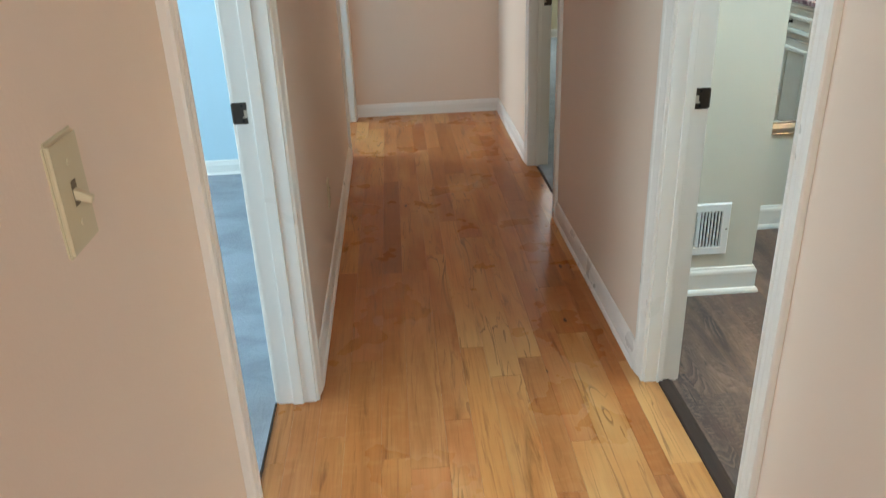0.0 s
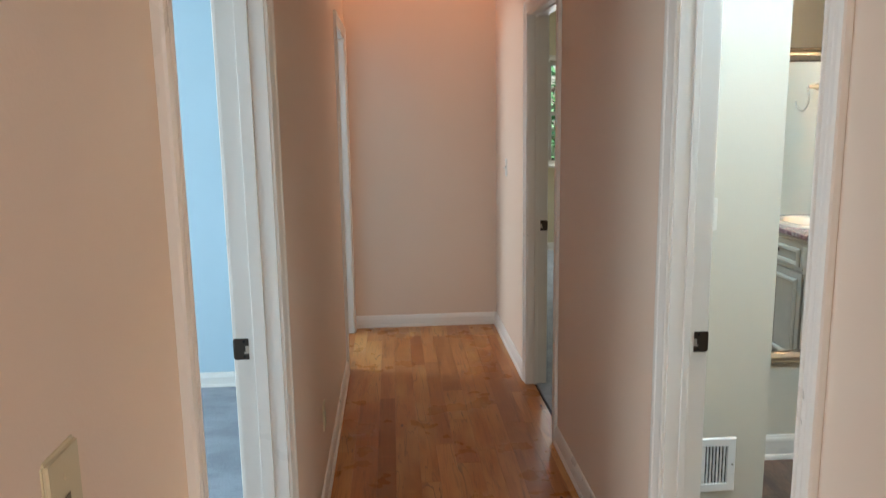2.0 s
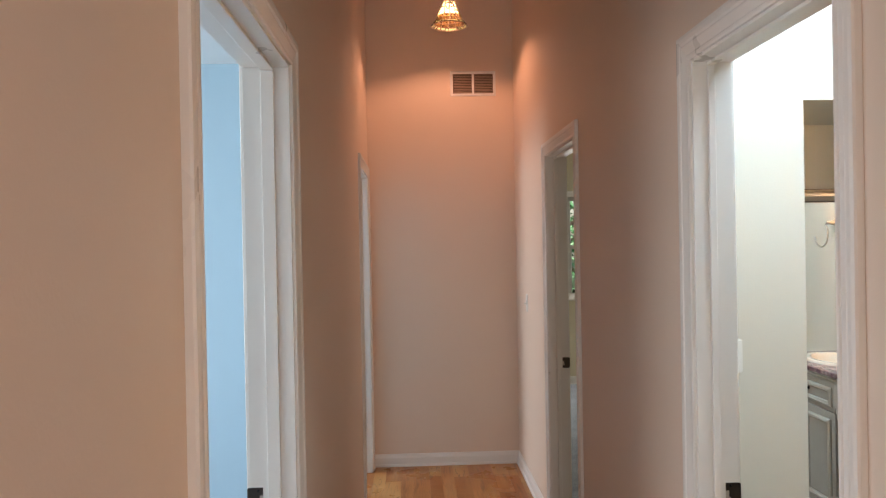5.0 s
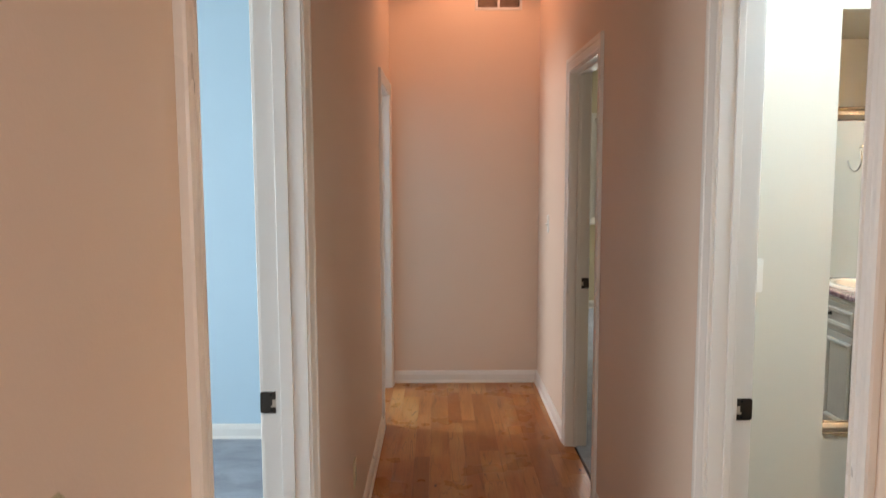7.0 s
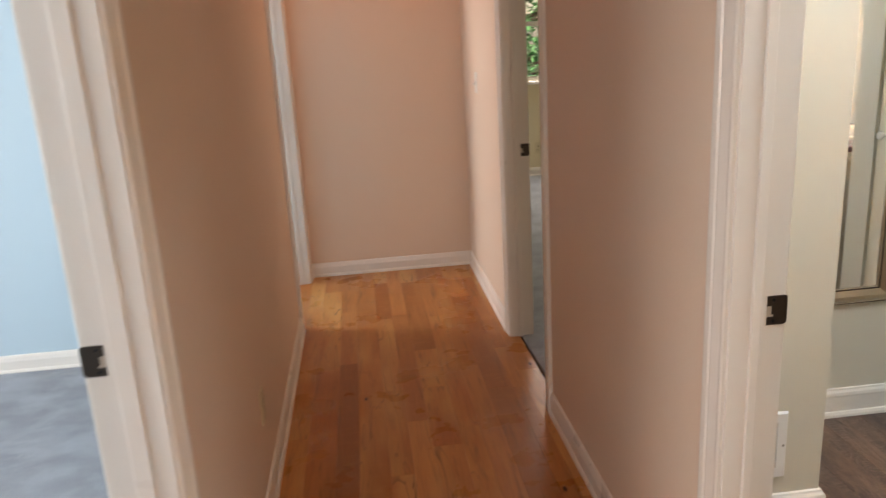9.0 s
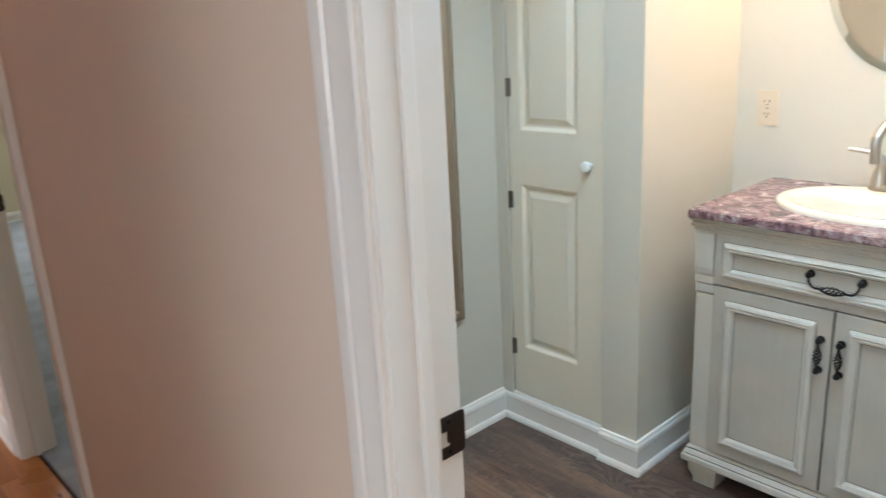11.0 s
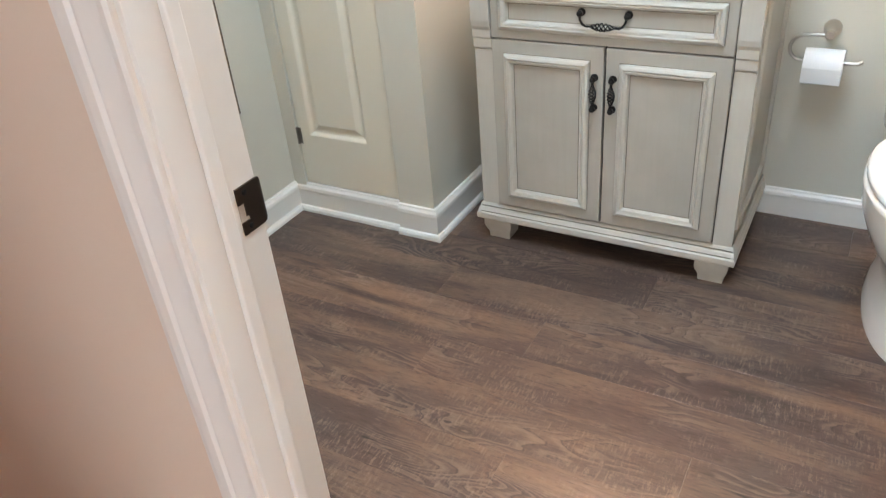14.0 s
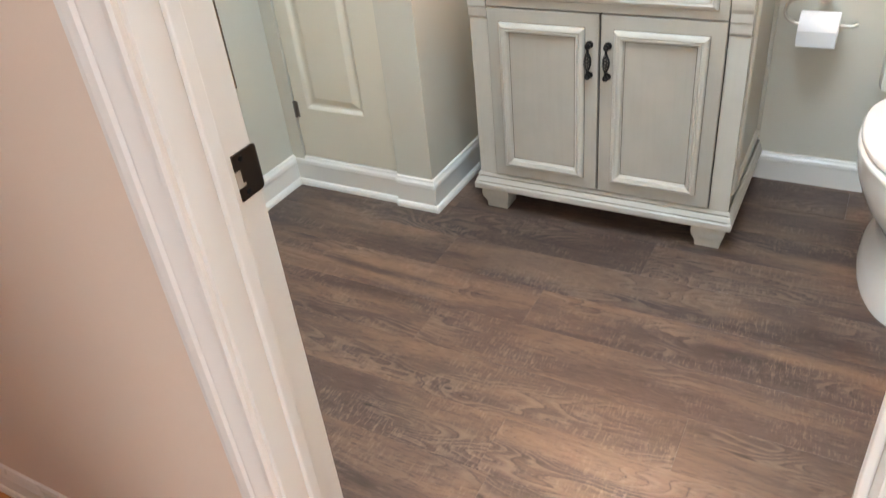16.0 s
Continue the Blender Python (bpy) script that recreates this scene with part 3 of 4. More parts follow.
C = 0.0782
skirting("baseboard_west", (WL, 2.232 + C), (WL, 4.800 - C), (1, 0), HALL_BASE)
skirting("baseboard_west_near", (WL, -4.0), (WL, 1.380 - C), (1, 0), HALL_BASE)
skirting("baseboard_west_end", (WL, 5.572 + C), (WL, END), (1, 0), HALL_BASE, 0, -1)
skirting("baseboard_end", (WL, END), (WR, END), (0, -1), HALL_BASE, -1, -1)
skirting("baseboard_east", (WR, 2.215 + C), (WR, 3.678 - C), (-1, 0), HALL_BASE)
skirting("baseboard_east_far", (WR, 4.405 + C), (WR, END), (-1, 0), HALL_BASE, 0, -1)
skirting("baseboard_east_near", (WR, -0.15), (WR, 1.545 - C), (-1, 0), HALL_BASE)
skirting("baseboard_bedroom", (-3.7, 4.56), (LR, 4.56), (0, -1), HALL_BASE)
skirting("baseboard_green", (RR, GN), (4.6, GN), (0, -1), HALL_BASE)
skirting("baseboard_bath_register", (RR, BY), (AX0, BY), (0, -1), BATH_BASE, 0, 1)
skirting("baseboard_bath_alcove_side", (AX0, BY), (AX0, AY), (1, 0), BATH_BASE, 1, -1)
skirting("baseboard_bath_alcove", (AX0, AY), (CX + 0.014, AY), (0, -1), BATH_BASE, -1, -1)
skirting("baseboard_bath_closet_door", (CX + 0.014, AY), (CX + 0.014, DY0 + 0.002), (-1, 0), BATH_BASE, -1, 0)
skirting("baseboard_bath_closet", (CX, DY0), (CX, BY), (-1, 0), BATH_BASE, 0, 1)
skirting("baseboard_bath_closet_side", (CX, BY), (BX, BY), (0, -1), BATH_BASE, 1, -1)
skirting("baseboard_bath_east", (BX, BY), (BX, -0.03), (-1, 0), [(0, 0), (0.015, 0)] + [(o, h * 0.86) for o, h in BATH_BASE[5:]], -1, 0)
skirting("baseboard_bath_west", (RR, 2.215 + C), (RR, BY), (1, 0), BATH_BASE, 0, -1)


# ---------------------------------------------------------------- linen closet door
def panel_door():
    ob = thing("linen_door", (CX + 0.03, (DY0 + DY1) / 2, DZ0), "narrow greige moulded panel closet door, shut", "door")
    tagged(ob, kind="structure")
    x = CX + 0.012           # the leaf's face
    y0, y1 = DY0 + 0.004, DY1 - 0.004
    z0, z1 = DZ0, DZ1 - 0.004
    panels = [(3.020, 3.254, 0.296, 0.889), (3.021, 3.254, 1.070, 1.880)]
    bm = bmesh.new()
    # stiles and rails as one leaf with the panel fields left open
    zs = [z0] + [v for p in panels for v in p[2:]] + [z1]
    for a, b in ((y0, panels[0][0]), (panels[0][1], y1)):
        box(bm, x, x + 0.034, a, b, z0, z1)
    for a, b in ((zs[0], zs[1]), (zs[2], zs[3]), (zs[4], zs[5])):
        box(bm, x, x + 0.034, panels[0][0], panels[0][1], a, b)
    part("leaf", bm, DOOR, ob)
    for a0, a1, b0, b1 in panels:
        bm = bmesh.new()
        prof = [(0, 0.0), (0.004, -0.002), (0.012, -0.0095), (0.018, -0.011), (0.024, -0.010), (0.040, -0.0035), (0.042, -0.003)]
        rings = [[(x - d, a0 + u, b0 + u), (x - d, a1 - u, b0 + u), (x - d, a1 - u, b1 - u), (x - d, a0 + u, b1 - u)] for u, d in prof]
        loft(bm, rings, caps=False)
        u, d = prof[-1]
        bm.faces.new([bm.verts.new(p) for p in rings[-1]])
        part("panel", bm, DOOR, ob)
    bm = bmesh.new()
    lathe(bm, [(0.007, 0), (0.0065, -0.012), (0.010, -0.016), (0.0165, -0.022), (0.0175, -0.029), (0.014, -0.035), (0.006, -0.037)], (x, 2.968, 0.980), 20, "x")
    part("knob", bm, PORCELAIN, ob, "round white knob", smooth=True)
    for z in (0.290, 0.832, 1.208, 1.80):
        bm = bmesh.new()
        lathe(bm, [(0.0045, -0.030), (0.0048, -0.029), (0.0048, 0.029), (0.0045, 0.030)], (x - 0.004, DY1 - 0.002, z), 10)
        box(bm, x - 0.0015, x + 0.001, DY1 - 0.016, DY1 - 0.004, z - 0.029, z + 0.029)
        part("hinge", bm, STEEL, ob, "small dull steel hinge")
    return ob


panel_door()


# ---------------------------------------------------------------- plates, registers, grille
def toggle_switch(at, out, label, plate=IVORY, angle=25):
    """A single toggle switch; out: the wall's normal, along x or y."""
    ob = thing("light_switch", at, label, "light switch")
    q = Vector(out).to_track_quat("Y", "Z").to_matrix().to_4x4()
    m = Matrix.Translation(at) @ q
    bm = boxes((-0.035, 0.035, 0, 0.0055, -0.057, 0.057))
    bmesh.ops.bevel(bm, geom=[e for e in bm.edges if max(v.co.y for v in e.verts) > 0.005], offset=0.004, segments=3, affect="EDGES")
    bm.transform(m)
    part("cover_plate", bm, plate, ob)
    bm = boxes((-0.0055, 0.0055, 0.0058, 0.0062, -0.0125, 0.0125))
    bm.transform(m)
    part("toggle_slot", bm, SLOT_SHADE, ob)
    bm = bmesh.new()
    loft(bm, [[(-0.0045, 0.005, -0.006), (0.0045, 0.005, -0.006), (0.0045, 0.005, 0.005), (-0.0045, 0.005, 0.005)],
              [(-0.0036, 0.020, -0.011), (0.0036, 0.020, -0.011), (0.0036, 0.022, -0.004), (-0.0036, 0.022, -0.004)]])
    bm.transform(m)
    part("toggle", bm, plate, ob, bevel=0.0012)
    for z in (0.030, -0.030):
        bm = bmesh.new()
        lathe(bm, [(0.0032, 0.0055), (0.003, 0.0064), (0.001, 0.0067)], (0, 0, z), 10, "y")
        bm.transform(m)
        part("screw", bm, plate, ob)
    return ob


def duplex_outlet(at, out, label, plate=WHITE_PLASTIC):
    ob = thing("power_outlet", at, label, "power outlet")
    m = Matrix.Translation(at) @ Vector(out).to_track_quat("Y", "Z").to_matrix().to_4x4()
    bm = boxes((-0.035, 0.035, 0, 0.0055, -0.057, 0.057))
    bmesh.ops.bevel(bm, geom=[e for e in bm.edges if max(v.co.y for v in e.verts) > 0.005], offset=0.003, segments=2, affect="EDGES")
    bm.transform(m)
    part("cover_plate", bm, plate, ob)
    for z in (0.0195, -0.0195):
        bm = bmesh.new()
        ring = [(0.0165 * math.cos(a), 0.014 * max(-0.9, min(0.9, 1.25 * math.sin(a)))) for a in (2 * math.pi * k / 28 for k in range(28))]
        loft(bm, [[(px, 0.005, z + pz) for px, pz in ring], [(px * 0.97, 0.0078, z + pz * 0.97) for px, pz in ring]])
        bm.transform(m)
        face = part("receptacle", bm, plate, ob)
        for x, h in ((-0.0065, 0.0042), (0.0065, 0.0034)):
            bm = boxes((x - 0.0011, x + 0.0011, 0.0078, 0.0082, z + 0.003 - h, z + 0.003 + h))
            bm.transform(m)
            part("slot", bm, HOLE_SHADE, face)
        bm = bmesh.new()
        lathe(bm, [(0.0024, 0.0078), (0.0024, 0.0082)], (0, 0, z - 0.0075), 10, "y")
        bm.transform(m)
        part("ground_hole", bm, HOLE_SHADE, face)
    bm = bmesh.new()
    lathe(bm, [(0.003, 0.0055), (0.0028, 0.0065), (0.001, 0.0068)], (0, 0, 0), 10, "y")
    bm.transform(m)
    part("screw", bm, STEEL, ob)
    return ob


toggle_switch((WL, 0.915, 1.200), (1, 0, 0), "ivory toggle light switch on the beige hall wall")
toggle_switch((WR, 5.205, 1.195), (-1, 0, 0), "white toggle light switch beside the far doorway", WHITE_PLASTIC)
toggle_switch((1.042, BY, 1.194), (0, -1, 0), "white light switch on the bathroom wall", WHITE_PLASTIC)
duplex_outlet((WL, 3.245, 0.330), (1, 0, 0), "ivory duplex outlet low on the hall wall", IVORY)
duplex_outlet((BX, 2.675, 1.108), (-1, 0, 0), "almond duplex outlet above the vanity top", ALMOND)
duplex_outlet((1.865, GN, 0.29), (0, -1, 0), "ivory duplex outlet under the window", IVORY)


def floor_register():
    x0, x1, z0, z1, y = 0.955, 1.187, 0.166, 0.374, BY
    ob = thing("wall_register", ((x0 + x1) / 2, y, z0), "white steel wall register above the baseboard", "wall register")
    bm = bmesh.new()
    frame_loop(bm, x0, x1, z0, z1, [(0, 0), (0.0, 0.004), (0.004, 0.009), (0.030, 0.009), (0.033, 0.005), (0.033, 0)], lambda a, b, d: (a, y - d, b))
    part("frame", bm, REGISTER, ob)
    part("backing", boxes((x0 + 0.03, x1 - 0.03, y - 0.0015, y - 0.0003, z0 + 0.03, z1 - 0.03)), HOLE_SHADE, ob)
    mid = x0 + 0.112
    part("mullion", boxes((mid - 0.006, mid + 0.006, y - 0.0085, y - 0.001, z0 + 0.032, z1 - 0.032)), REGISTER, ob)
    xx = mid + 0.012
    while xx < x1 - 0.034:
        part("slat", boxes((xx, xx + 0.0055, y - 0.008, y - 0.002, z0 + 0.032, z1 - 0.032)), REGISTER, ob)
        xx += 0.0125
    zz = z0 + 0.038
    while zz < z1 - 0.036:
        part("slat", boxes((x0 + 0.032, mid - 0.006, y - 0.008, y - 0.002, zz, zz + 0.005)), REGISTER, ob)
        zz += 0.0115
    bm = bmesh.new()
    lathe(bm, [(0.0035, 0), (0.003, -0.0012), (0.001, -0.0016)], (x1 - 0.012, y - 0.009, (z0 + z1) / 2), 10, "y")
    part("screw", bm, STEEL, ob)
    return ob


def return_grille():
    x0, x1, z0, z1, y = 0.256, 0.584, 2.648, 2.828, END
    ob = thing("return_air_grille", ((x0 + x1) / 2, y, z0), "white framed return air grille with two dark louvered halves", "air grille")
    bm = bmesh.new()
    frame_loop(bm, x0, x1, z0, z1, [(0, 0), (0.0, 0.003), (0.004, 0.008), (0.017, 0.008), (0.020, 0.004), (0.020, 0)], lambda a, b, d: (a, y - d, b))
    part("frame", bm, REGISTER, ob)
    mid = (x0 + x1) / 2
    part("mullion", boxes((mid - 0.008, mid + 0.008, y - 0.0075, y - 0.0005, z0 + 0.019, z1 - 0.019)), REGISTER, ob)
    part("backing", boxes((x0 + 0.019, x1 - 0.019, y - 0.0014, y - 0.0003, z0 + 0.019, z1 - 0.019)), HOLE_SHADE, ob)
    for a, b in ((x0 + 0.019, mid - 0.008), (mid + 0.008, x1 - 0.019)):
        for k in range(12):
            z = z0 + 0.024 + k * 0.0115
            bm = bmesh.new()
            loft(bm, [[(xx, y - 0.002, z + 0.006), (xx, y - 0.0012, z + 0.0068), (xx, y - 0.0068, z - 0.0012), (xx, y - 0.0076, z - 0.002)] for xx in (a, b)])
            part("louver", bm, SHADED_LOUVER, ob)
    return ob


floor_register()
return_grille()


# ---------------------------------------------------------------- pendant lamp
def pendant():
    cx, cy, rim = 0.228, 5.15, 2.993
    ob = thing("pendant_lamp", (cx, cy, TOP), "lit stained-glass bell pendant on a dark cord", "pendant lamp")
    glass = bpy.data.materials.new("cream_stained_glass")
    glass.use_nodes = True
    t = glass.node_tree
    t.nodes.clear()
    out = t.nodes.new("ShaderNodeOutputMaterial")
    mixer = t.nodes.new("ShaderNodeMixShader")
    tr = t.nodes.new("ShaderNodeBsdfTranslucent")
    gl = t.nodes.new("ShaderNodeBsdfPrincipled")
    noise_ = t.nodes.new("ShaderNodeTexNoise")
    geo = t.nodes.new("ShaderNodeNewGeometry")
    ramp = t.nodes.new("ShaderNodeValToRGB")
    noise_.inputs["Scale"].default_value = 70
    ramp.color_ramp.elements[0].position, ramp.color_ramp.elements[1].position = 0.40, 0.52
    t.links.new(geo.outputs["Position"], noise_.inputs["Vector"])
    t.links.new(noise_.outputs["Fac"], ramp.inputs[0])
    ramp.color_ramp.elements[0].color, ramp.color_ramp.elements[1].color = (0.030, 0.024, 0.010, 1), (0.42, 0.52, 0.33, 1)
    t.links.new(ramp.outputs[0], tr.inputs[0])
    t.links.new(ramp.outputs[0], gl.inputs["Base Color"])
    gl.inputs["Roughness"].default_value = 0.15
    mixer.inputs[0].default_value = 0.35
    t.links.new(tr.outputs[0], mixer.inputs[1])
    t.links.new(gl.outputs[0], mixer.inputs[2])
    t.links.new(mixer.outputs[0], out.inputs[0])
    amber = glass.copy()
    amber.name = "amber_stained_glass"
    els = [x for x in amber.node_tree.nodes if x.type == "VALTORGB"][0].color_ramp.elements
    els[0].color, els[1].color = (0.010, 0.003, 0.002, 1), (0.085, 0.055, 0.020, 1)
    profile = [(0.034, 0.155), (0.047, 0.135), (0.057, 0.110), (0.065, 0.085), (0.074, 0.060), (0.086, 0.036), (0.101, 0.016), (0.115, 0.0)]
    panels, bands = 12, len(profile) - 1
    for i in range(panels):
        a0, a1 = (2 * math.pi * (i + e) / panels for e in (0.02, 0.98))
        for lo, hi, mat, name in ((0, 4, glass, "glass_panel"), (4, 6, amber, "amber_panel"), (6, 7, glass, "rim_panel")):
            bm = bmesh.new()
            rings = []
            for r, z in profile[lo:hi + 1]:
                rings.append([(cx + r * math.cos(a), cy + r * math.sin(a), rim + z) for a in (a0, (a0 + a1) / 2, a1)])
            loft(bm, rings, close=False, caps=False)
            part(name, bm, mat, ob, smooth=True)
        a = 2 * math.pi * i / panels
        bm = bmesh.new()
        tube(bm, [(cx + r * math.cos(a), cy + r * math.sin(a), rim + z) for r, z in profile], 0.0045, 5)
        part("lead_line", bm, BRONZE, ob)
    for r, z in (profile[2], profile[4], profile[5], profile[6], profile[7]):
        bm = bmesh.new()
        ring = [(cx + r * math.cos(2 * math.pi * k / 36), cy + r * math.sin(2 * math.pi * k / 36), rim + z) for k in range(37)]
        tube(bm, ring, 0.0036, 5)
        part("lead_ring", bm, BRONZE, ob)
    bm = bmesh.new()
    lathe(bm, [(0.040, 0.150), (0.038, 0.163), (0.026, 0.178), (0.022, 0.215), (0.016, 0.232), (0.006, 0.240)], (cx, cy, rim), 24)
    part("cap", bm, BRONZE, ob, smooth=True)
    bm = bmesh.new()
    tube(bm, [(cx, cy, rim + 0.235), (cx, cy, TOP - 0.02)], 0.004, 8)
    part("cord", bm, BLACK, ob)
    bm = bmesh.new()
    lathe(bm, [(0.060, TOP - 0.001), (0.058, TOP - 0.012), (0.02, TOP - 0.028)], (cx, cy, 0), 24)
    part("canopy", bm, BRONZE, ob, smooth=True)


pendant()


# ---------------------------------------------------------------- vanity
VX, VY0, VY1 = 2.170, 1.868, 2.634       # cabinet front, sides
VTOP = 0.862


FRAME_MOULD = [(u * 1.35, d * 1.7) for u, d in [(0.0, 0.0), (0.0, 0.0035), (0.003, 0.0065), (0.008, 0.0085), (0.012, 0.006), (0.0135, 0.008), (0.0175, 0.0065), (0.020, 0.001), (0.020, 0.0)]]


def birdcage(bm, a, b, out, bow=0.018, turns=1.5, belly=0.0088):
    """Two posts with a twisted cage of wires between them."""
    a, b, out = Vector(a), Vector(b), Vector(out)
    d = (b - a).normalized()
    side = d.cross(out)
    pts = [a.lerp(b, k / 24) + out * bow for k in range(25)]
    for w in range(4):
        line = []
        for k, p in enumerate(pts):
            f = k / 24
            if not 0.18 <= f <= 0.82:
                continue
            g = (f - 0.18) / 0.64
            r = 0.0012 + belly * math.sin(math.pi * g)
            ang = 2 * math.pi * (w / 4 + turns * g)
            line.append(p + r * (math.cos(ang) * out + math.sin(ang) * side))
        tube(bm, line, 0.0019, 6)


def pull(ob, a, b, out, drop=None):
    a, b, out = Vector(a), Vector(b), Vector(out)
    h = part("handle", _handle(a, b, out, drop), BLACK, ob, "black iron twisted birdcage handle")
    return h


def _handle(a, b, out, drop):
    bm = bmesh.new()
    axis = "x"
    s = -1 if out.x < 0 else 1
    for p in (a, b):
        lathe(bm, [(0.0105, 0.0), (0.0105, s * 0.002), (0.0075, s * 0.004), (0.0055, s * 0.009), (0.0075, s * 0.014), (0.0085, s * 0.019), (0.006, s * 0.024), (0.002, s * 0.0255)], p, 14, axis)
    if drop is None:
        q0, q1 = a, b
        birdcage(bm, a, b, out)
        for p, q in ((a, b), (b, a)):
            d = (q - p) * 0.19
            tube(bm, [p + out * 0.016, p + d * 0.5 + out * 0.018, p + d + out * 0.018], 0.0036, 8)
    else:
        d = Vector((0, 0, -drop))
        q0, q1 = a + d + (b - a) * 0.08, b + d + (a - b) * 0.08
        birdcage(bm, q0, q1, out, 0.021)
        for p, q, r in ((a, q0, q1), (b, q1, q0)):
            e = q + (r - q) * 0.19
            tube(bm, [p + out * 0.017, p + d * 0.5 + out * 0.021 + (r - q) * 0.02, q + out * 0.021 - d * 0.12, q + (r - q) * 0.07 + out * 0.021, e + out * 0.021], 0.0033, 8)
    return bm


def vanity():
    ob = thing("bathroom_vanity", ((VX + BX) / 2, (VY0 + VY1) / 2, 0), "antique off-white glazed vanity cabinet with drawer and two doors", "vanity cabinet")
    xb = BX - 0.002
    part("body", boxes((VX, xb, VY0 + 0.004, VY1 - 0.004, 0.085, VTOP - 0.03)), CABINET, ob)
    # raised end posts with a stepped block at the top
    for y0, y1 in ((VY0, 1.921), (2.577, VY1)):
        part("corner_post", boxes((VX - 0.006, VX, y0, y1, 0.128, 0.632)), CABINET_LIT, ob, bevel=0.0015)
        bm = bmesh.new()
        rings = [[(VX, y0, z), (VX - d, y0, z), (VX - d, y1, z), (VX, y1, z)] for d, z in ((0.008, 0.634), (0.012, 0.640), (0.012, 0.664), (0.016, 0.668), (0.016, 0.690), (0.021, 0.700), (0.024, 0.715), (0.024, 0.815), (0.020, 0.822))]
        loft(bm, rings)
        part("corner_block", bm, CABINET_LIT, ob, bevel=0.001)
    # drawer and doors
    for name, y0, y1, z0, z1 in (("drawer", 1.924, 2.574, 0.671, 0.824), ("door", 1.924, 2.2422, 0.140, 0.667), ("door", 2.2478, 2.574, 0.140, 0.667)):
        front = part(name, boxes((VX - 0.018, VX - 0.0005, y0, y1, z0, z1)), CABINET, ob, bevel=0.0025)
        m = 0.026 if name == "drawer" else 0.038
        bm = bmesh.new()
        frame_loop(bm, y0 + m, y1 - m, z0 + m, z1 - m, FRAME_MOULD, lambda a, b, d: (VX - 0.018 - d, a, b))
        part("moulding", bm, CABINET_LIT, front)
        k = m + 0.0282
        bm = bmesh.new()
        frame_loop(bm, y0 + k, y1 - k, z0 + k, z1 - k, [(0, 0), (0, 0.0005), (0.0016, 0.0005), (0.0016, 0)], lambda a, b, d: (VX - 0.018 - d, a, b))
        part("glaze_line", bm, GLAZE_LINE, front)
        k = m - 0.0016
        bm = bmesh.new()
        frame_loop(bm, y0 + k, y1 - k, z0 + k, z1 - k, [(0, 0), (0, 0.0005), (0.0015, 0.0005), (0.0015, 0)], lambda a, b, d: (VX - 0.018 - d, a, b))
        part("glaze_line", bm, GLAZE_LINE, front)
        if name == "drawer":
            yc = (y0 + y1) / 2
            pull(front, (VX - 0.018, yc + 0.062, 0.757), (VX - 0.018, yc - 0.062, 0.757), (-1, 0, 0), 0.030)
        elif y0 < 2.2:
            pull(front, (VX - 0.018, 2.221, 0.585), (VX - 0.018, 2.221, 0.500), (-1, 0, 0))
        else:
            pull(front, (VX - 0.018, 2.272, 0.585), (VX - 0.018, 2.272, 0.500), (-1, 0, 0))
    # black sheet that puts the shade into the gaps round the fronts
    part("reveal", boxes((VX - 0.0035, VX - 0.0004, 1.9225, 2.5755, 0.136, 0.828)), HOLE_SHADE, ob, "black sheet painting the shade in the gaps round the fronts")
    # cornice under the top, base moulding
    cornice = [(0, 0.822), (0.016, 0.822), (0.016, 0.828), (0.024, 0.834), (0.026, 0.840), (0.020, 0.843), (0.022, 0.848), (0.034, 0.856), (0.034, VTOP), (0, VTOP)]
    base = [(0, 0.080), (0.026, 0.080), (0.028, 0.086), (0.028, 0.100), (0.022, 0.104), (0.022, 0.108), (0.017, 0.116), (0.012, 0.119), (0.012, 0.124), (0.007, 0.131), (0, 0.131)]
    for name, prof in (("cornice", cornice), ("base_moulding", base)):
        bm = bmesh.new()
        rings = []
        scale = 0.55
        for (px, py, ox, oy) in ((xb, VY1, 0, 1), (VX, VY1, -1, 1), (VX, VY0, -1, -1), (xb, VY0, 0, -1)):
            rings.append([(px + ox * d * (1 if ox else 0), py + oy * d * scale, z) for d, z in prof])
        loft(bm, rings)
        part(name, bm, CABINET_LIT, ob)
    for z, d in ((0.1055, 0.0226), (0.1215, 0.0126)):
        bm = boxes((VX - d - 0.0004, VX - d + 0.001, VY0 - 0.002, VY1 + 0.002, z - 0.0014, z + 0.0014))
        part("glaze_line", bm, GLAZE_LINE, ob)
    # side panels
    for y, s in ((VY0 + 0.004, -1), (VY1 - 0.004, 1)):
        bm = bmesh.new()
        frame_loop(bm, VX + 0.035, xb - 0.03, 0.165, 0.800, FRAME_MOULD, lambda a, b, d: (a, y + s * d * 0.7, b))
        part("side_moulding", bm, CABINET_LIT, ob)
    # bracket feet
    for y0, y1 in ((VY0 + 0.004, VY0 + 0.094), (VY1 - 0.094, VY1 - 0.004)):
        for x0 in (VX - 0.012, xb - 0.10):
            bm = bmesh.new()
            rings = []
            for inset, z in ((0.014, 0.0), (0.012, 0.004), (0.012, 0.018), (0.007, 0.030), (0.001, 0.042), (-0.002, 0.056), (-0.001, 0.070), (0.004, 0.080)):
                rings.append([(x0 + inset, y0 + inset * 0.8, z), (x0 + 0.085 - inset * 0.3, y0 + inset * 0.8, z), (x0 + 0.085 - inset * 0.3, y1 - inset * 0.8, z), (x0 + inset, y1 - inset * 0.8, z)])
            loft(bm, rings)
            part("foot", bm, CABINET_LIT, ob, smooth=True)
    return ob


vanity()

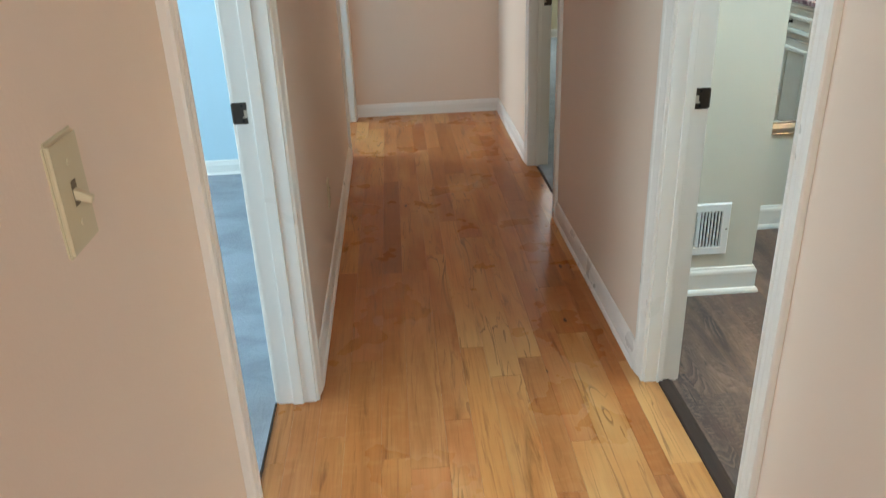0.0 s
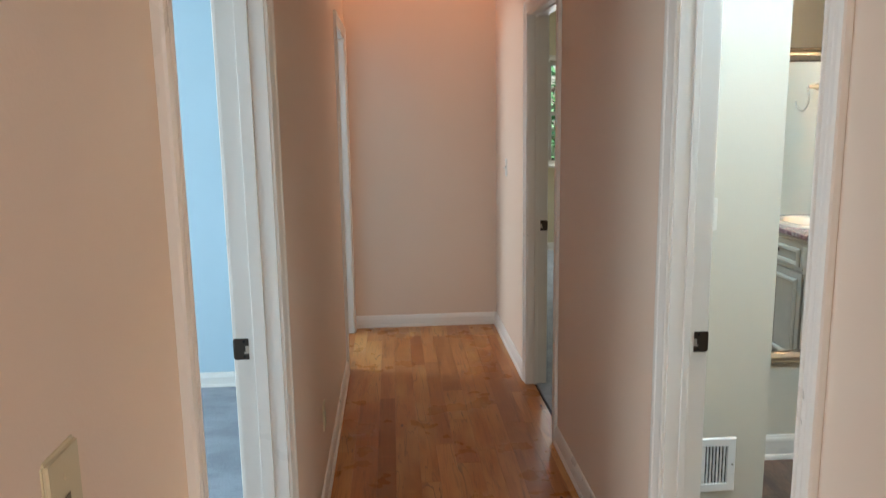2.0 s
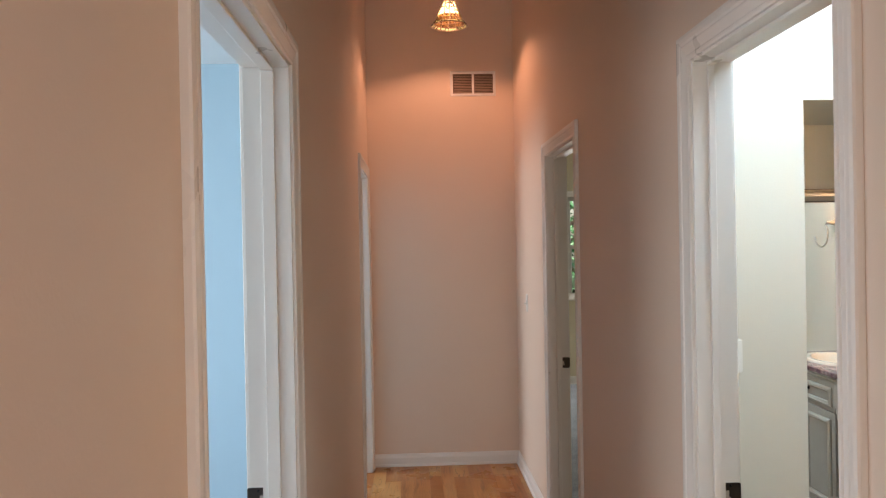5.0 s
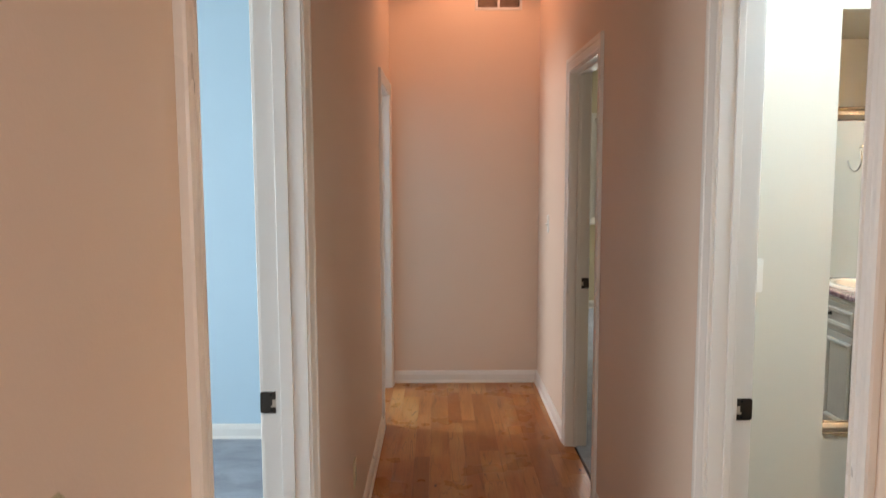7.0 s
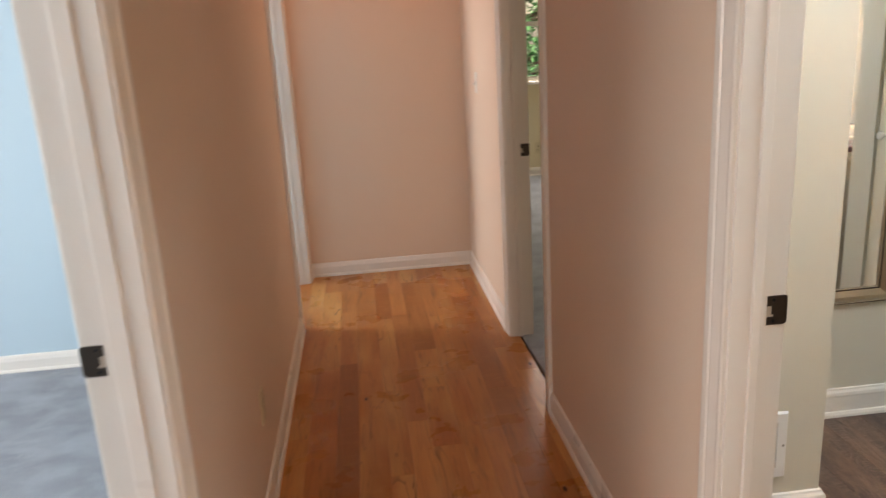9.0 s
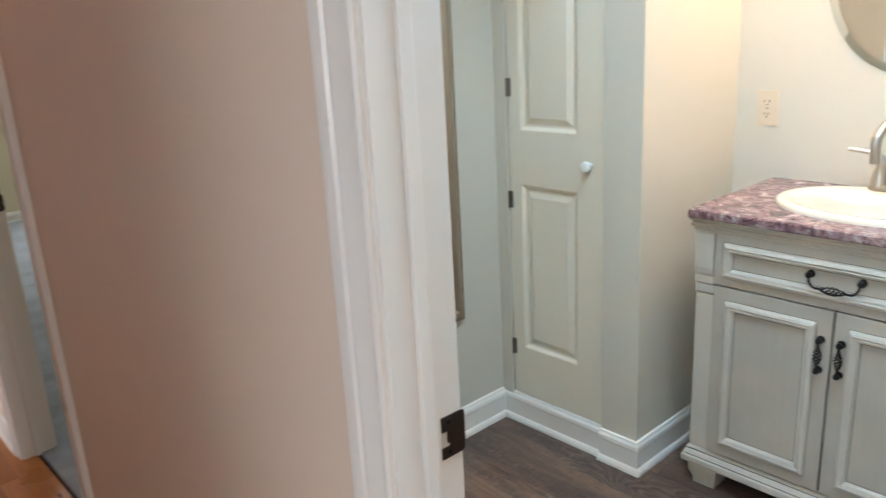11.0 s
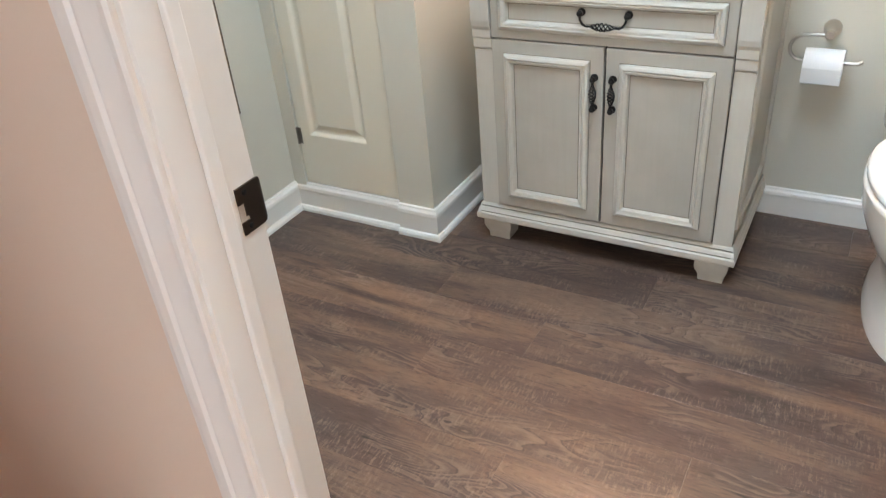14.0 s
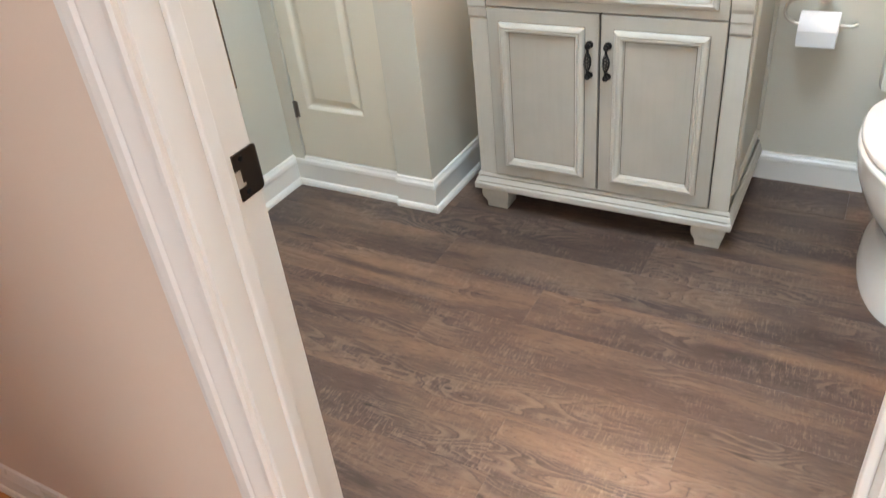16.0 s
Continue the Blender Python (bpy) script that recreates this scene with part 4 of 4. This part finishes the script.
top = thing("granite_worktop", (2.38, 2.25, VTOP), "polished rose and plum granite vanity top with a rounded edge", "countertop")
SX, SY, SA, SB = 2.400, 2.246, 0.205, 0.267      # basin centre and half axes


def slab_with_hole():
    x0, x1, y0, y1, z0, z1 = 2.122, BX - 0.001, 1.852, 2.646, VTOP, 0.888
    bm = bmesh.new()
    n = 48
    rings = []
    for z, grow in ((z0, -0.003), (z0 + 0.004, 0.0), (z1 - 0.004, 0.0), (z1, -0.004)):
        outer = []
        for k in range(n):
            a = 2 * math.pi * (k + 0.5) / n
            c, s = math.cos(a), math.sin(a)
            hx, hy = (x1 - x0) / 2, (y1 - y0) / 2
            f = min(hx / max(abs(c), 1e-6), hy / max(abs(s), 1e-6))
            px, py = (x0 + x1) / 2 + f * c, (y0 + y1) / 2 + f * s
            outer.append(Vector((px, py, z)))
        # true corners
        for cx_, cy_ in ((x0, y0), (x0, y1), (x1, y0), (x1, y1)):
            j = min(range(n), key=lambda i: (outer[i].x - cx_) ** 2 + (outer[i].y - cy_) ** 2)
            outer[j].x, outer[j].y = cx_, cy_
        for p in outer:
            if abs(p.x - x0) < 1e-6:
                p.x -= grow
            if abs(p.y - y0) < 1e-6:
                p.y -= grow
            if abs(p.y - y1) < 1e-6:
                p.y += grow
        rings.append(outer)
    inner = lambda z: [Vector((SX + (SA - 0.02) * math.cos(2 * math.pi * (k + 0.5) / n), SY + (SB - 0.02) * math.sin(2 * math.pi * (k + 0.5) / n), z)) for k in range(n)]
    loft(bm, [inner(z0)] + rings + [inner(z1), inner(z0)], caps=False)
    bmesh.ops.remove_doubles(bm, verts=bm.verts[:], dist=1e-5)
    return bm


part("slab", slab_with_hole(), GRANITE, top)


def basin():
    z = 0.888
    ob = thing("sink_basin", (SX, SY, z), "ivory oval drop-in porcelain sink set in the granite", "sink")
    bm = bmesh.new()
    n, rings = 56, []
    for f, h, dx in ((1.00, 0.000, 0), (1.00, 0.006, 0), (0.985, 0.012, 0), (0.95, 0.0155, 0), (0.90, 0.0155, -0.004), (0.83, 0.012, -0.014), (0.80, 0.004, -0.022), (0.76, -0.025, -0.028), (0.66, -0.075, -0.030), (0.45, -0.112, -0.030), (0.18, -0.122, -0.030), (0.085, -0.124, -0.030)):
        fx = f if f > 0.88 else f * 0.86
        rings.append([(SX + dx + SA * fx * math.cos(2 * math.pi * k / n), SY + SB * f * math.sin(2 * math.pi * k / n), z + h) for k in range(n)])
    loft(bm, rings, caps=False)
    part("bowl", bm, BISQUE, ob, smooth=True)
    bm = bmesh.new()
    lathe(bm, [(0.022, -0.1235), (0.021, -0.119), (0.014, -0.120), (0.004, -0.121)], (SX - 0.030, SY, z), 24)
    part("drain", bm, NICKEL, ob, smooth=True)


basin()


def faucet():
    fx, fy, z = 2.560, 2.252, 0.9035
    ob = thing("faucet", (fx, fy, z), "brushed nickel two-handle high-arc faucet on the sink", "faucet")
    bm = bmesh.new()
    n, ring = 40, []
    for k in range(n):
        a = 2 * math.pi * k / n
        ring.append((0.026 * math.copysign(abs(math.cos(a)) ** 0.8, math.cos(a)), 0.078 * math.copysign(abs(math.sin(a)) ** 0.7, math.sin(a))))
    loft(bm, [[(fx + px * f, fy + py * f, z + h) for px, py in ring] for f, h in ((1, 0), (1.0, 0.009), (0.95, 0.014), (0.80, 0.016))])
    part("base_plate", bm, NICKEL, ob, smooth=True)
    bm = bmesh.new()
    lathe(bm, [(0.025, 0.010), (0.024, 0.020), (0.020, 0.040), (0.0165, 0.075), (0.0185, 0.080), (0.0185, 0.086), (0.0155, 0.090)], (fx, fy, z), 24)
    part("spout_body", bm, NICKEL, ob, smooth=True)
    bm = bmesh.new()
    pts = [(fx, fy, z + 0.085), (fx, fy, z + 0.118)]
    R_, cx_, cz_ = 0.060, fx - 0.060, z + 0.138
    for k in range(0, 19):
        a = radians(-5 + 10.6 * k)
        pts.append((cx_ + R_ * math.cos(a), fy, cz_ + R_ * math.sin(a)))
    pts.append((cx_ - R_ + 0.004, fy, cz_ - 0.045))
    swing = radians(17)
    pts = [(fx + (px - fx) * math.cos(swing), fy - (px - fx) * math.sin(swing), pz) for px, _, pz in pts]
    tube(bm, pts, [0.0135] * 8 + [0.0132] * (len(pts) - 8), 16)
    part("spout", bm, NICKEL, ob, smooth=True)
    for s in (1, -1):
        y = fy + s * 0.052
        bm = bmesh.new()
        lathe(bm, [(0.024, 0.010), (0.0235, 0.018), (0.019, 0.040), (0.0145, 0.068), (0.016, 0.071), (0.016, 0.077), (0.012, 0.084), (0.011, 0.092), (0.006, 0.097)], (fx, y, z), 24)
        post = part("handle_post", bm, NICKEL, ob, smooth=True)
        bm = bmesh.new()
        tube(bm, [(fx, y, z + 0.086), (fx, y + s * 0.012, z + 0.098), (fx - 0.004, y + s * 0.030, z + 0.104), (fx - 0.010, y + s * 0.085, z + 0.110)], [0.010, 0.009, 0.007, 0.0065], 12)
        part("lever", bm, NICKEL, post, smooth=True)
    bm = bmesh.new()
    tube(bm, [(fx + 0.030, fy - 0.006, z + 0.014), (fx + 0.030, fy - 0.006, z + 0.062)], 0.0028, 8)
    lathe(bm, [(0.004, 0.060), (0.0065, 0.064), (0.0065, 0.070), (0.003, 0.073)], (fx + 0.030, fy - 0.006, z), 12)
    part("drain_rod", bm, NICKEL, ob, smooth=True)


faucet()


def vanity_mirror():
    r, y, z = 0.262, 2.252, 1.470
    ob = thing("round_mirror", (BX, y, z), "round frameless mirror on the wall above the sink", "mirror")
    bm = bmesh.new()
    lathe(bm, [(r, -0.001), (r, -0.004), (r - 0.022, -0.0065)], (BX, y, z), 72, "x", caps=False)
    part("bevelled_edge", bm, BEVEL_GLASS, ob)
    bm = bmesh.new()
    lathe(bm, [(r - 0.022, -0.0064), (r - 0.022, -0.0066)], (BX, y, z), 72, "x")
    part("glass", bm, SILVER, ob)


vanity_mirror()


def vanity_light():
    y, z = 2.252, 2.06
    ob = thing("vanity_light", (BX, y, z), "brushed nickel vanity light bar with three warm bulbs", "wall lamp")
    part("bar", boxes((BX - 0.03, BX, y - 0.22, y + 0.22, z - 0.04, z + 0.04)), NICKEL, ob, bevel=0.006)
    for dy in (-0.182, 0.0, 0.182):
        bm = bmesh.new()
        tube(bm, [(BX - 0.03, y + dy, z), (BX - 0.10, y + dy, z + 0.015), (BX - 0.145, y + dy, z), (BX - 0.15, y + dy, z - 0.03)], 0.008, 10)
        part("arm", bm, NICKEL, ob, smooth=True)
        bm = bmesh.new()
        lathe(bm, [(0.012, -0.025), (0.024, -0.032), (0.026, -0.055), (0.022, -0.058)], (BX - 0.15, y + dy, z), 20)
        part("lamp_socket", bm, NICKEL, ob, smooth=True)


vanity_light()


def wall_mirror():
    x0, x1, z0, z1, y = 1.430, 1.902, 0.447, 1.790, AY
    ob = thing("framed_mirror", ((x0 + x1) / 2, y, z0), "tall wall mirror in a pewter moulded frame with dark edges", "mirror")
    bm = bmesh.new()
    prof = [(0, 0.002), (0, 0.014), (0.003, 0.018), (0.006, 0.016), (0.010, 0.020), (0.018, 0.026), (0.030, 0.027), (0.044, 0.020), (0.050, 0.0165), (0.054, 0.016), (0.056, 0.010), (0.056, 0.002)]
    frame_loop(bm, x0, x1, z0, z1, prof, lambda a, b, d: (a, y - d, b))
    part("frame", bm, PEWTER, ob)
    for inset, d in ((-0.0004, 0.0), (0.0500, 0.0)):
        bm = bmesh.new()
        w = [(inset, 0.004), (inset, 0.0168), (inset + 0.0045, 0.0168), (inset + 0.0045, 0.004)]
        frame_loop(bm, x0, x1, z0, z1, w, lambda a, b, dd: (a, y - dd, b))
        part("dark_bead", bm, BRONZE, ob)
    part("glass", boxes((x0 + 0.05, x1 - 0.05, y - 0.008, y - 0.003, z0 + 0.05, z1 - 0.05)), SILVER, ob)


wall_mirror()


# ---------------------------------------------------------------- paper holder, towel ring, toilet
def paper_holder():
    y, z = 1.745, 0.612
    ob = thing("toilet_paper_holder", (BX, y, z), "brushed nickel open-ring toilet paper holder", "toilet paper holder")
    bm = bmesh.new()
    lathe(bm, [(0.024, 0.0), (0.024, -0.006), (0.020, -0.014), (0.013, -0.030), (0.012, -0.062), (0.014, -0.070), (0.010, -0.075)], (BX, y, z), 24, "x")
    part("mount", bm, NICKEL, ob, smooth=True)
    x = BX - 0.064
    pts = [(x, y - 0.010, z - 0.004), (x, y + 0.030, z - 0.003), (x, y + 0.062, z - 0.006)]
    for k in range(1, 10):
        a = radians(90 - 20 * k)
        pts.append((x, y + 0.062 + 0.036 * math.cos(a), z - 0.042 + 0.036 * math.sin(a)))
    pts += [(x, y + 0.03, z - 0.078), (x, y - 0.06, z - 0.078), (x, y - 0.082, z - 0.078), (x, y - 0.094, z - 0.070)]
    bm = bmesh.new()
    tube(bm, pts, 0.0052, 10)
    part("ring", bm, NICKEL, ob, smooth=True)
    roll = thing("toilet_paper_roll", (x, y + 0.005, z - 0.092), "white toilet paper roll on the ring holder", "toilet paper")
    bm = bmesh.new()
    yc, zc, rr = y + 0.004, z - 0.092, 0.050
    rings = []
    for rad, dy in ((0.020, -0.051), (rr - 0.001, -0.051), (rr, -0.050), (rr, 0.050), (rr - 0.001, 0.051), (0.020, 0.051)):
        rings.append([(x + rad * math.cos(2 * math.pi * k / 40), yc + dy, zc + rad * math.sin(2 * math.pi * k / 40)) for k in range(40)])
    loft(bm, rings + [rings[0]], caps=False)
    part("roll", bm, PAPER, roll, smooth=True)
    bm = bmesh.new()
    sheet = [(x - rr - 0.001 + 0.001 * k, zc + 0.01 - 0.011 * k) for k in range(5)]
    loft(bm, [[(px, yc - 0.05, pz), (px, yc + 0.05, pz), (px + 0.0006, yc + 0.05, pz), (px + 0.0006, yc - 0.05, pz)] for px, pz in sheet])
    part("loose_sheet", bm, PAPER, roll)


paper_holder()


def towel_ring():
    y, z = 1.745, 1.680
    ob = thing("towel_ring", (BX, y, z), "brushed nickel open towel ring on the bathroom wall", "towel ring")
    bm = bmesh.new()
    lathe(bm, [(0.024, 0.0), (0.024, -0.006), (0.019, -0.014), (0.012, -0.030), (0.012, -0.055), (0.009, -0.060)], (BX, y, z), 24, "x")
    part("mount", bm, NICKEL, ob, smooth=True)
    bm = bmesh.new()
    x, yc, zc, r = BX - 0.05, y - 0.085, z - 0.072, 0.080
    pts = [(x, y + 0.008, z - 0.003), (x, y - 0.020, z - 0.003)]
    for k in range(16):
        a = radians(48 - 14.5 * k)
        pts.append((x, yc + r * math.cos(a), zc + r * math.sin(a)))
    tube(bm, pts, 0.0058, 10)
    part("ring", bm, NICKEL, ob, smooth=True)


towel_ring()


def toilet():
    yc = 1.412
    ob = thing("toilet", (2.25, yc, 0), "white porcelain toilet with its lid closed, standing on the dark floor", "toilet")

    def egg(front, back, half, n=48):
        ring = []
        for k in range(n):
            a = 2 * math.pi * k / n
            c, s = math.cos(a), math.sin(a)
            mid = front + (back - front) * 0.56
            px = mid + (back - mid) * math.copysign(abs(c) ** 0.75, c) if c > 0 else mid + (mid - front) * c
            ring.append((px, yc + half * s))
        return ring

    bm = bmesh.new()
    rows = [(1.965, 2.50, 0.118, 0.0), (1.963, 2.50, 0.120, 0.020), (1.972, 2.49, 0.112, 0.060), (1.995, 2.48, 0.098, 0.130), (2.000, 2.48, 0.096, 0.175), (1.975, 2.49, 0.120, 0.215), (1.935, 2.50, 0.155, 0.265), (1.910, 2.51, 0.176, 0.320), (1.903, 2.52, 0.181, 0.365), (1.905, 2.52, 0.180, 0.382), (1.913, 2.51, 0.172, 0.386)]
    loft(bm, [[(px, py, z) for px, py in egg(f, b, h)] for f, b, h, z in rows])
    part("bowl", bm, PORCELAIN, ob, smooth=True)
    for name, z0, z1, g in (("seat", 0.389, 0.408, 0.0), ("lid", 0.411, 0.432, -0.004)):
        bm = bmesh.new()
        rings = []
        for inset, z in ((0.004, z0), (0.0, z0 + 0.004), (0.0, z1 - 0.007), (0.004, z1 - 0.002), (0.014, z1)):
            rings.append([(px, py, z) for px, py in egg(1.902 + inset - g, 2.42, 0.183 - inset + g)])
        loft(bm, rings)
        part(name, bm, PORCELAIN, ob, smooth=True)
    part("tank", boxes((2.48, BX - 0.012, yc - 0.16, yc + 0.16, 0.384, 0.74)), PORCELAIN, ob, bevel=0.025, smooth=True)
    part("tank_lid", boxes((2.47, BX - 0.010, yc - 0.168, yc + 0.168, 0.742, 0.775)), PORCELAIN, ob, bevel=0.012, smooth=True)


toilet()


# ---------------------------------------------------------------- window with trees beyond it
def window():
    y = GN
    ob = thing("window_1", ((WX0 + WX1) / 2, y, WZ0), "white double-hung window with trees outside", "window")
    tagged(ob, kind="structure")
    bm = bmesh.new()
    frame_loop(bm, WX0 - 0.062, WX1 + 0.062, WZ0 - 0.01, WZ1 + 0.062, [(0, 0), (0, 0.016), (0.02, 0.018), (0.058, 0.012), (0.062, 0.0)], lambda a, b, d: (a, y - d, b))
    part("window_casing", bm, TRIM, ob)
    part("window_sill", boxes((WX0 - 0.09, WX1 + 0.09, y - 0.045, y + 0.05, WZ0 - 0.028, WZ0)), TRIM, ob, bevel=0.004)
    mid = (WZ0 + WZ1) / 2
    glass = bpy.data.materials.new("window_glass")
    glass.use_nodes = True
    g = glass.node_tree.nodes["Principled BSDF"]
    g.inputs["Transmission Weight"].default_value, g.inputs["Roughness"].default_value, g.inputs["IOR"].default_value = 1.0, 0.0, 1.1
    for name, z0, z1, yy in (("lower_sash", WZ0, mid + 0.02, y + 0.045), ("upper_sash", mid - 0.02, WZ1, y + 0.085)):
        bm = bmesh.new()
        frame_loop(bm, WX0, WX1, z0, z1, [(0, 0), (0, 0.035), (0.036, 0.035), (0.042, 0.028), (0.042, 0)], lambda a, b, d: (a, yy + 0.035 - d, b))
        sash = part(name, bm, TRIM, ob)
        pane = part("pane", boxes((WX0 + 0.03, WX1 - 0.03, yy + 0.014, yy + 0.018, z0 + 0.03, z1 - 0.03)), glass, sash)
        pane.visible_shadow = False


window()

LEAF = material("leaf", (0.10, 0.24, 0.06), 0.45)
nl = Nodes(LEAF)
isl = nl.put("ShaderNodeNewGeometry").outputs["Random Per Island"]
nl.colour(nl.ramp(isl, (0.0, (0.05, 0.20, 0.07)), (0.5, (0.14, 0.46, 0.18)), (1.0, (0.40, 0.72, 0.42))))
LEAF.node_tree.nodes["Principled BSDF"].inputs["Transmission Weight"].default_value = 0.0
BARK = material("bark", (0.07, 0.05, 0.035), 0.9)


def tree(x, y, height, spread, seed):
    rng = random.Random(seed)
    ob = thing("tree", (x, y, -0.42), "leafy green tree outside the window", "tree", "trees outside")
    bm = bmesh.new()
    tube(bm, [(x, y, -0.42), (x + 0.05, y, height * 0.3), (x - 0.08, y + 0.05, height * 0.7), (x, y, height)], [0.16, 0.13, 0.08, 0.02], 10)
    tips = []
    for k in range(26):
        h = height * (0.10 + 0.85 * rng.random())
        a, l = rng.uniform(0, 6.283), spread * rng.uniform(0.5, 1.0) * (1.15 - h / height * 0.6)
        tip = (x + l * math.cos(a), y + l * math.sin(a), h + l * 0.35)
        tube(bm, [(x, y, h), (x + 0.5 * l * math.cos(a), y + 0.5 * l * math.sin(a), h + l * 0.25), tip], [0.045, 0.03, 0.008], 6)
        tips.append((Vector((x, y, h)), Vector(tip)))
    part("trunk", bm, BARK, ob)
    verts, faces = [], []
    for a, b in tips:
        for k in range(120):
            c = a.lerp(b, rng.uniform(0.25, 1.12)) + Vector((rng.gauss(0, 0.28), rng.gauss(0, 0.28), rng.gauss(0, 0.22)))
            s = rng.uniform(0.035, 0.075)
            m = Euler((rng.uniform(-0.9, 0.9), rng.uniform(-0.9, 0.9), rng.uniform(0, 6.28))).to_matrix()
            i = len(verts)
            verts += [tuple(c + m @ Vector(q)) for q in ((-s * 1.3, 0, 0), (0, -s * 0.6, 0.01), (s * 1.3, 0, 0), (0, s * 0.6, 0.01))]
            faces.append((i, i + 1, i + 2, i + 3))
    me = bpy.data.meshes.new("crown")
    me.from_pydata(verts, [], faces)
    me.materials.append(LEAF)
    crown = new("crown", me)
    crown.parent = ob
    crown.matrix_parent_inverse = Matrix.Translation((-x, -y, 0.42))


tree(2.1, 12.6, 4.6, 1.7, 3)
tree(3.6, 14.5, 6.0, 2.2, 5)
tree(0.6, 15.5, 6.0, 2.2, 8)
tree(2.4, 18.5, 7.5, 2.6, 11)


# ---------------------------------------------------------------- floor boards
def board(name, x0, x1, y0, y1, mat, parent, chamfer=0.0008, depth=0.011, gap=0.0003, top=0.0):
    x0, x1, y0, y1 = x0 + gap / 2, x1 - gap / 2, y0 + gap / 2, y1 - gap / 2
    c = chamfer
    v = [(x0 + c, y0 + c, top), (x1 - c, y0 + c, top), (x1 - c, y1 - c, top), (x0 + c, y1 - c, top),
         (x0, y0, top - c * 0.6), (x1, y0, top - c * 0.6), (x1, y1, top - c * 0.6), (x0, y1, top - c * 0.6),
         (x0, y0, top - depth), (x1, y0, top - depth), (x1, y1, top - depth), (x0, y1, top - depth)]
    f = [(0, 1, 2, 3), (4, 5, 1, 0), (5, 6, 2, 1), (6, 7, 3, 2), (7, 4, 0, 3), (8, 9, 5, 4), (9, 10, 6, 5), (10, 11, 7, 6), (11, 8, 4, 7)]
    me = bpy.data.meshes.new(name)
    me.from_pydata(v, [], f)
    me.materials.append(mat)
    ob = new(name, me)
    ob.parent = parent
    return ob


maple_floor = tagged(new("floor_hall"), "spalted maple board floor, satin finished", "floor", kind="structure")
rng = random.Random(21)
x, k = -0.470, 0
WIDTHS = (0.060, 0.0826, 0.0826, 0.108, 0.0826, 0.108, 0.0826, 0.0826, 0.108, 0.0826, 0.0826, 0.108)
while x < 0.744:
    w = WIDTHS[k % len(WIDTHS)]
    x1 = min(x + w, 0.752)
    if 0.752 - x1 < 0.03:
        x1 = 0.752
    y = -2.2 - rng.uniform(0, 0.8)
    board("floor_board", x, x1, -3.2, y, MAPLE, maple_floor)
    while y < END:
        y1 = y + rng.uniform(0.35, 1.25)
        if END - y1 < 0.2:
            y1 = END + 0.0
        board("floor_board", x, x1, y, min(y1, END), MAPLE, maple_floor)
        y = y1
    x, k = x1, k + 1
structure("floor_living", boxes((0.752, 4.6, -4.0, -0.15, -0.012, -0.001), (-0.47, 0.752, -4.0, -3.2, -0.012, -0.001)), MAPLE, "unseen maple floor of the invented living room", "floor")

vinyl_floor = tagged(new("floor_bath"), "dark brown oak-look vinyl plank floor", "floor", kind="structure")
x = 1.176 - 0.159 * 3
k = 0
while x < BX:
    x0, x1 = max(x, 0.796), min(x + 0.159, BX)
    y = {3: 2.18, 4: 1.806, 5: 2.52, 6: 2.28}.get(k, rng.uniform(1.2, 2.4)) - 1.22 * 3
    while y < AY:
        a, b = max(y, -0.03), min(y + 1.22, AY)
        if b > a + 0.01 and x1 > x0 + 0.01:
            board("floor_plank", x0, x1, a, b, VINYL, vinyl_floor, chamfer=0.0006)
        y += 1.22
    x, k = x + 0.159, k + 1

bm = bmesh.new()
loft(bm, [[(0.752, yy, -0.004), (0.753, yy, 0.004), (0.758, yy, 0.007), (0.786, yy, 0.007), (0.799, yy, 0.001), (0.800, yy, -0.004)] for yy in (1.545, 2.215)])
structure("threshold", bm, THRESHOLD, "dark walnut threshold strip in the bathroom doorway", "threshold")
structure("carpet_edge", boxes((-0.474, -0.4685, 1.382, 2.230, -0.006, 0.0062)), SUBFLOOR, "dark gap strip between the carpet and the maple boards", "trim")
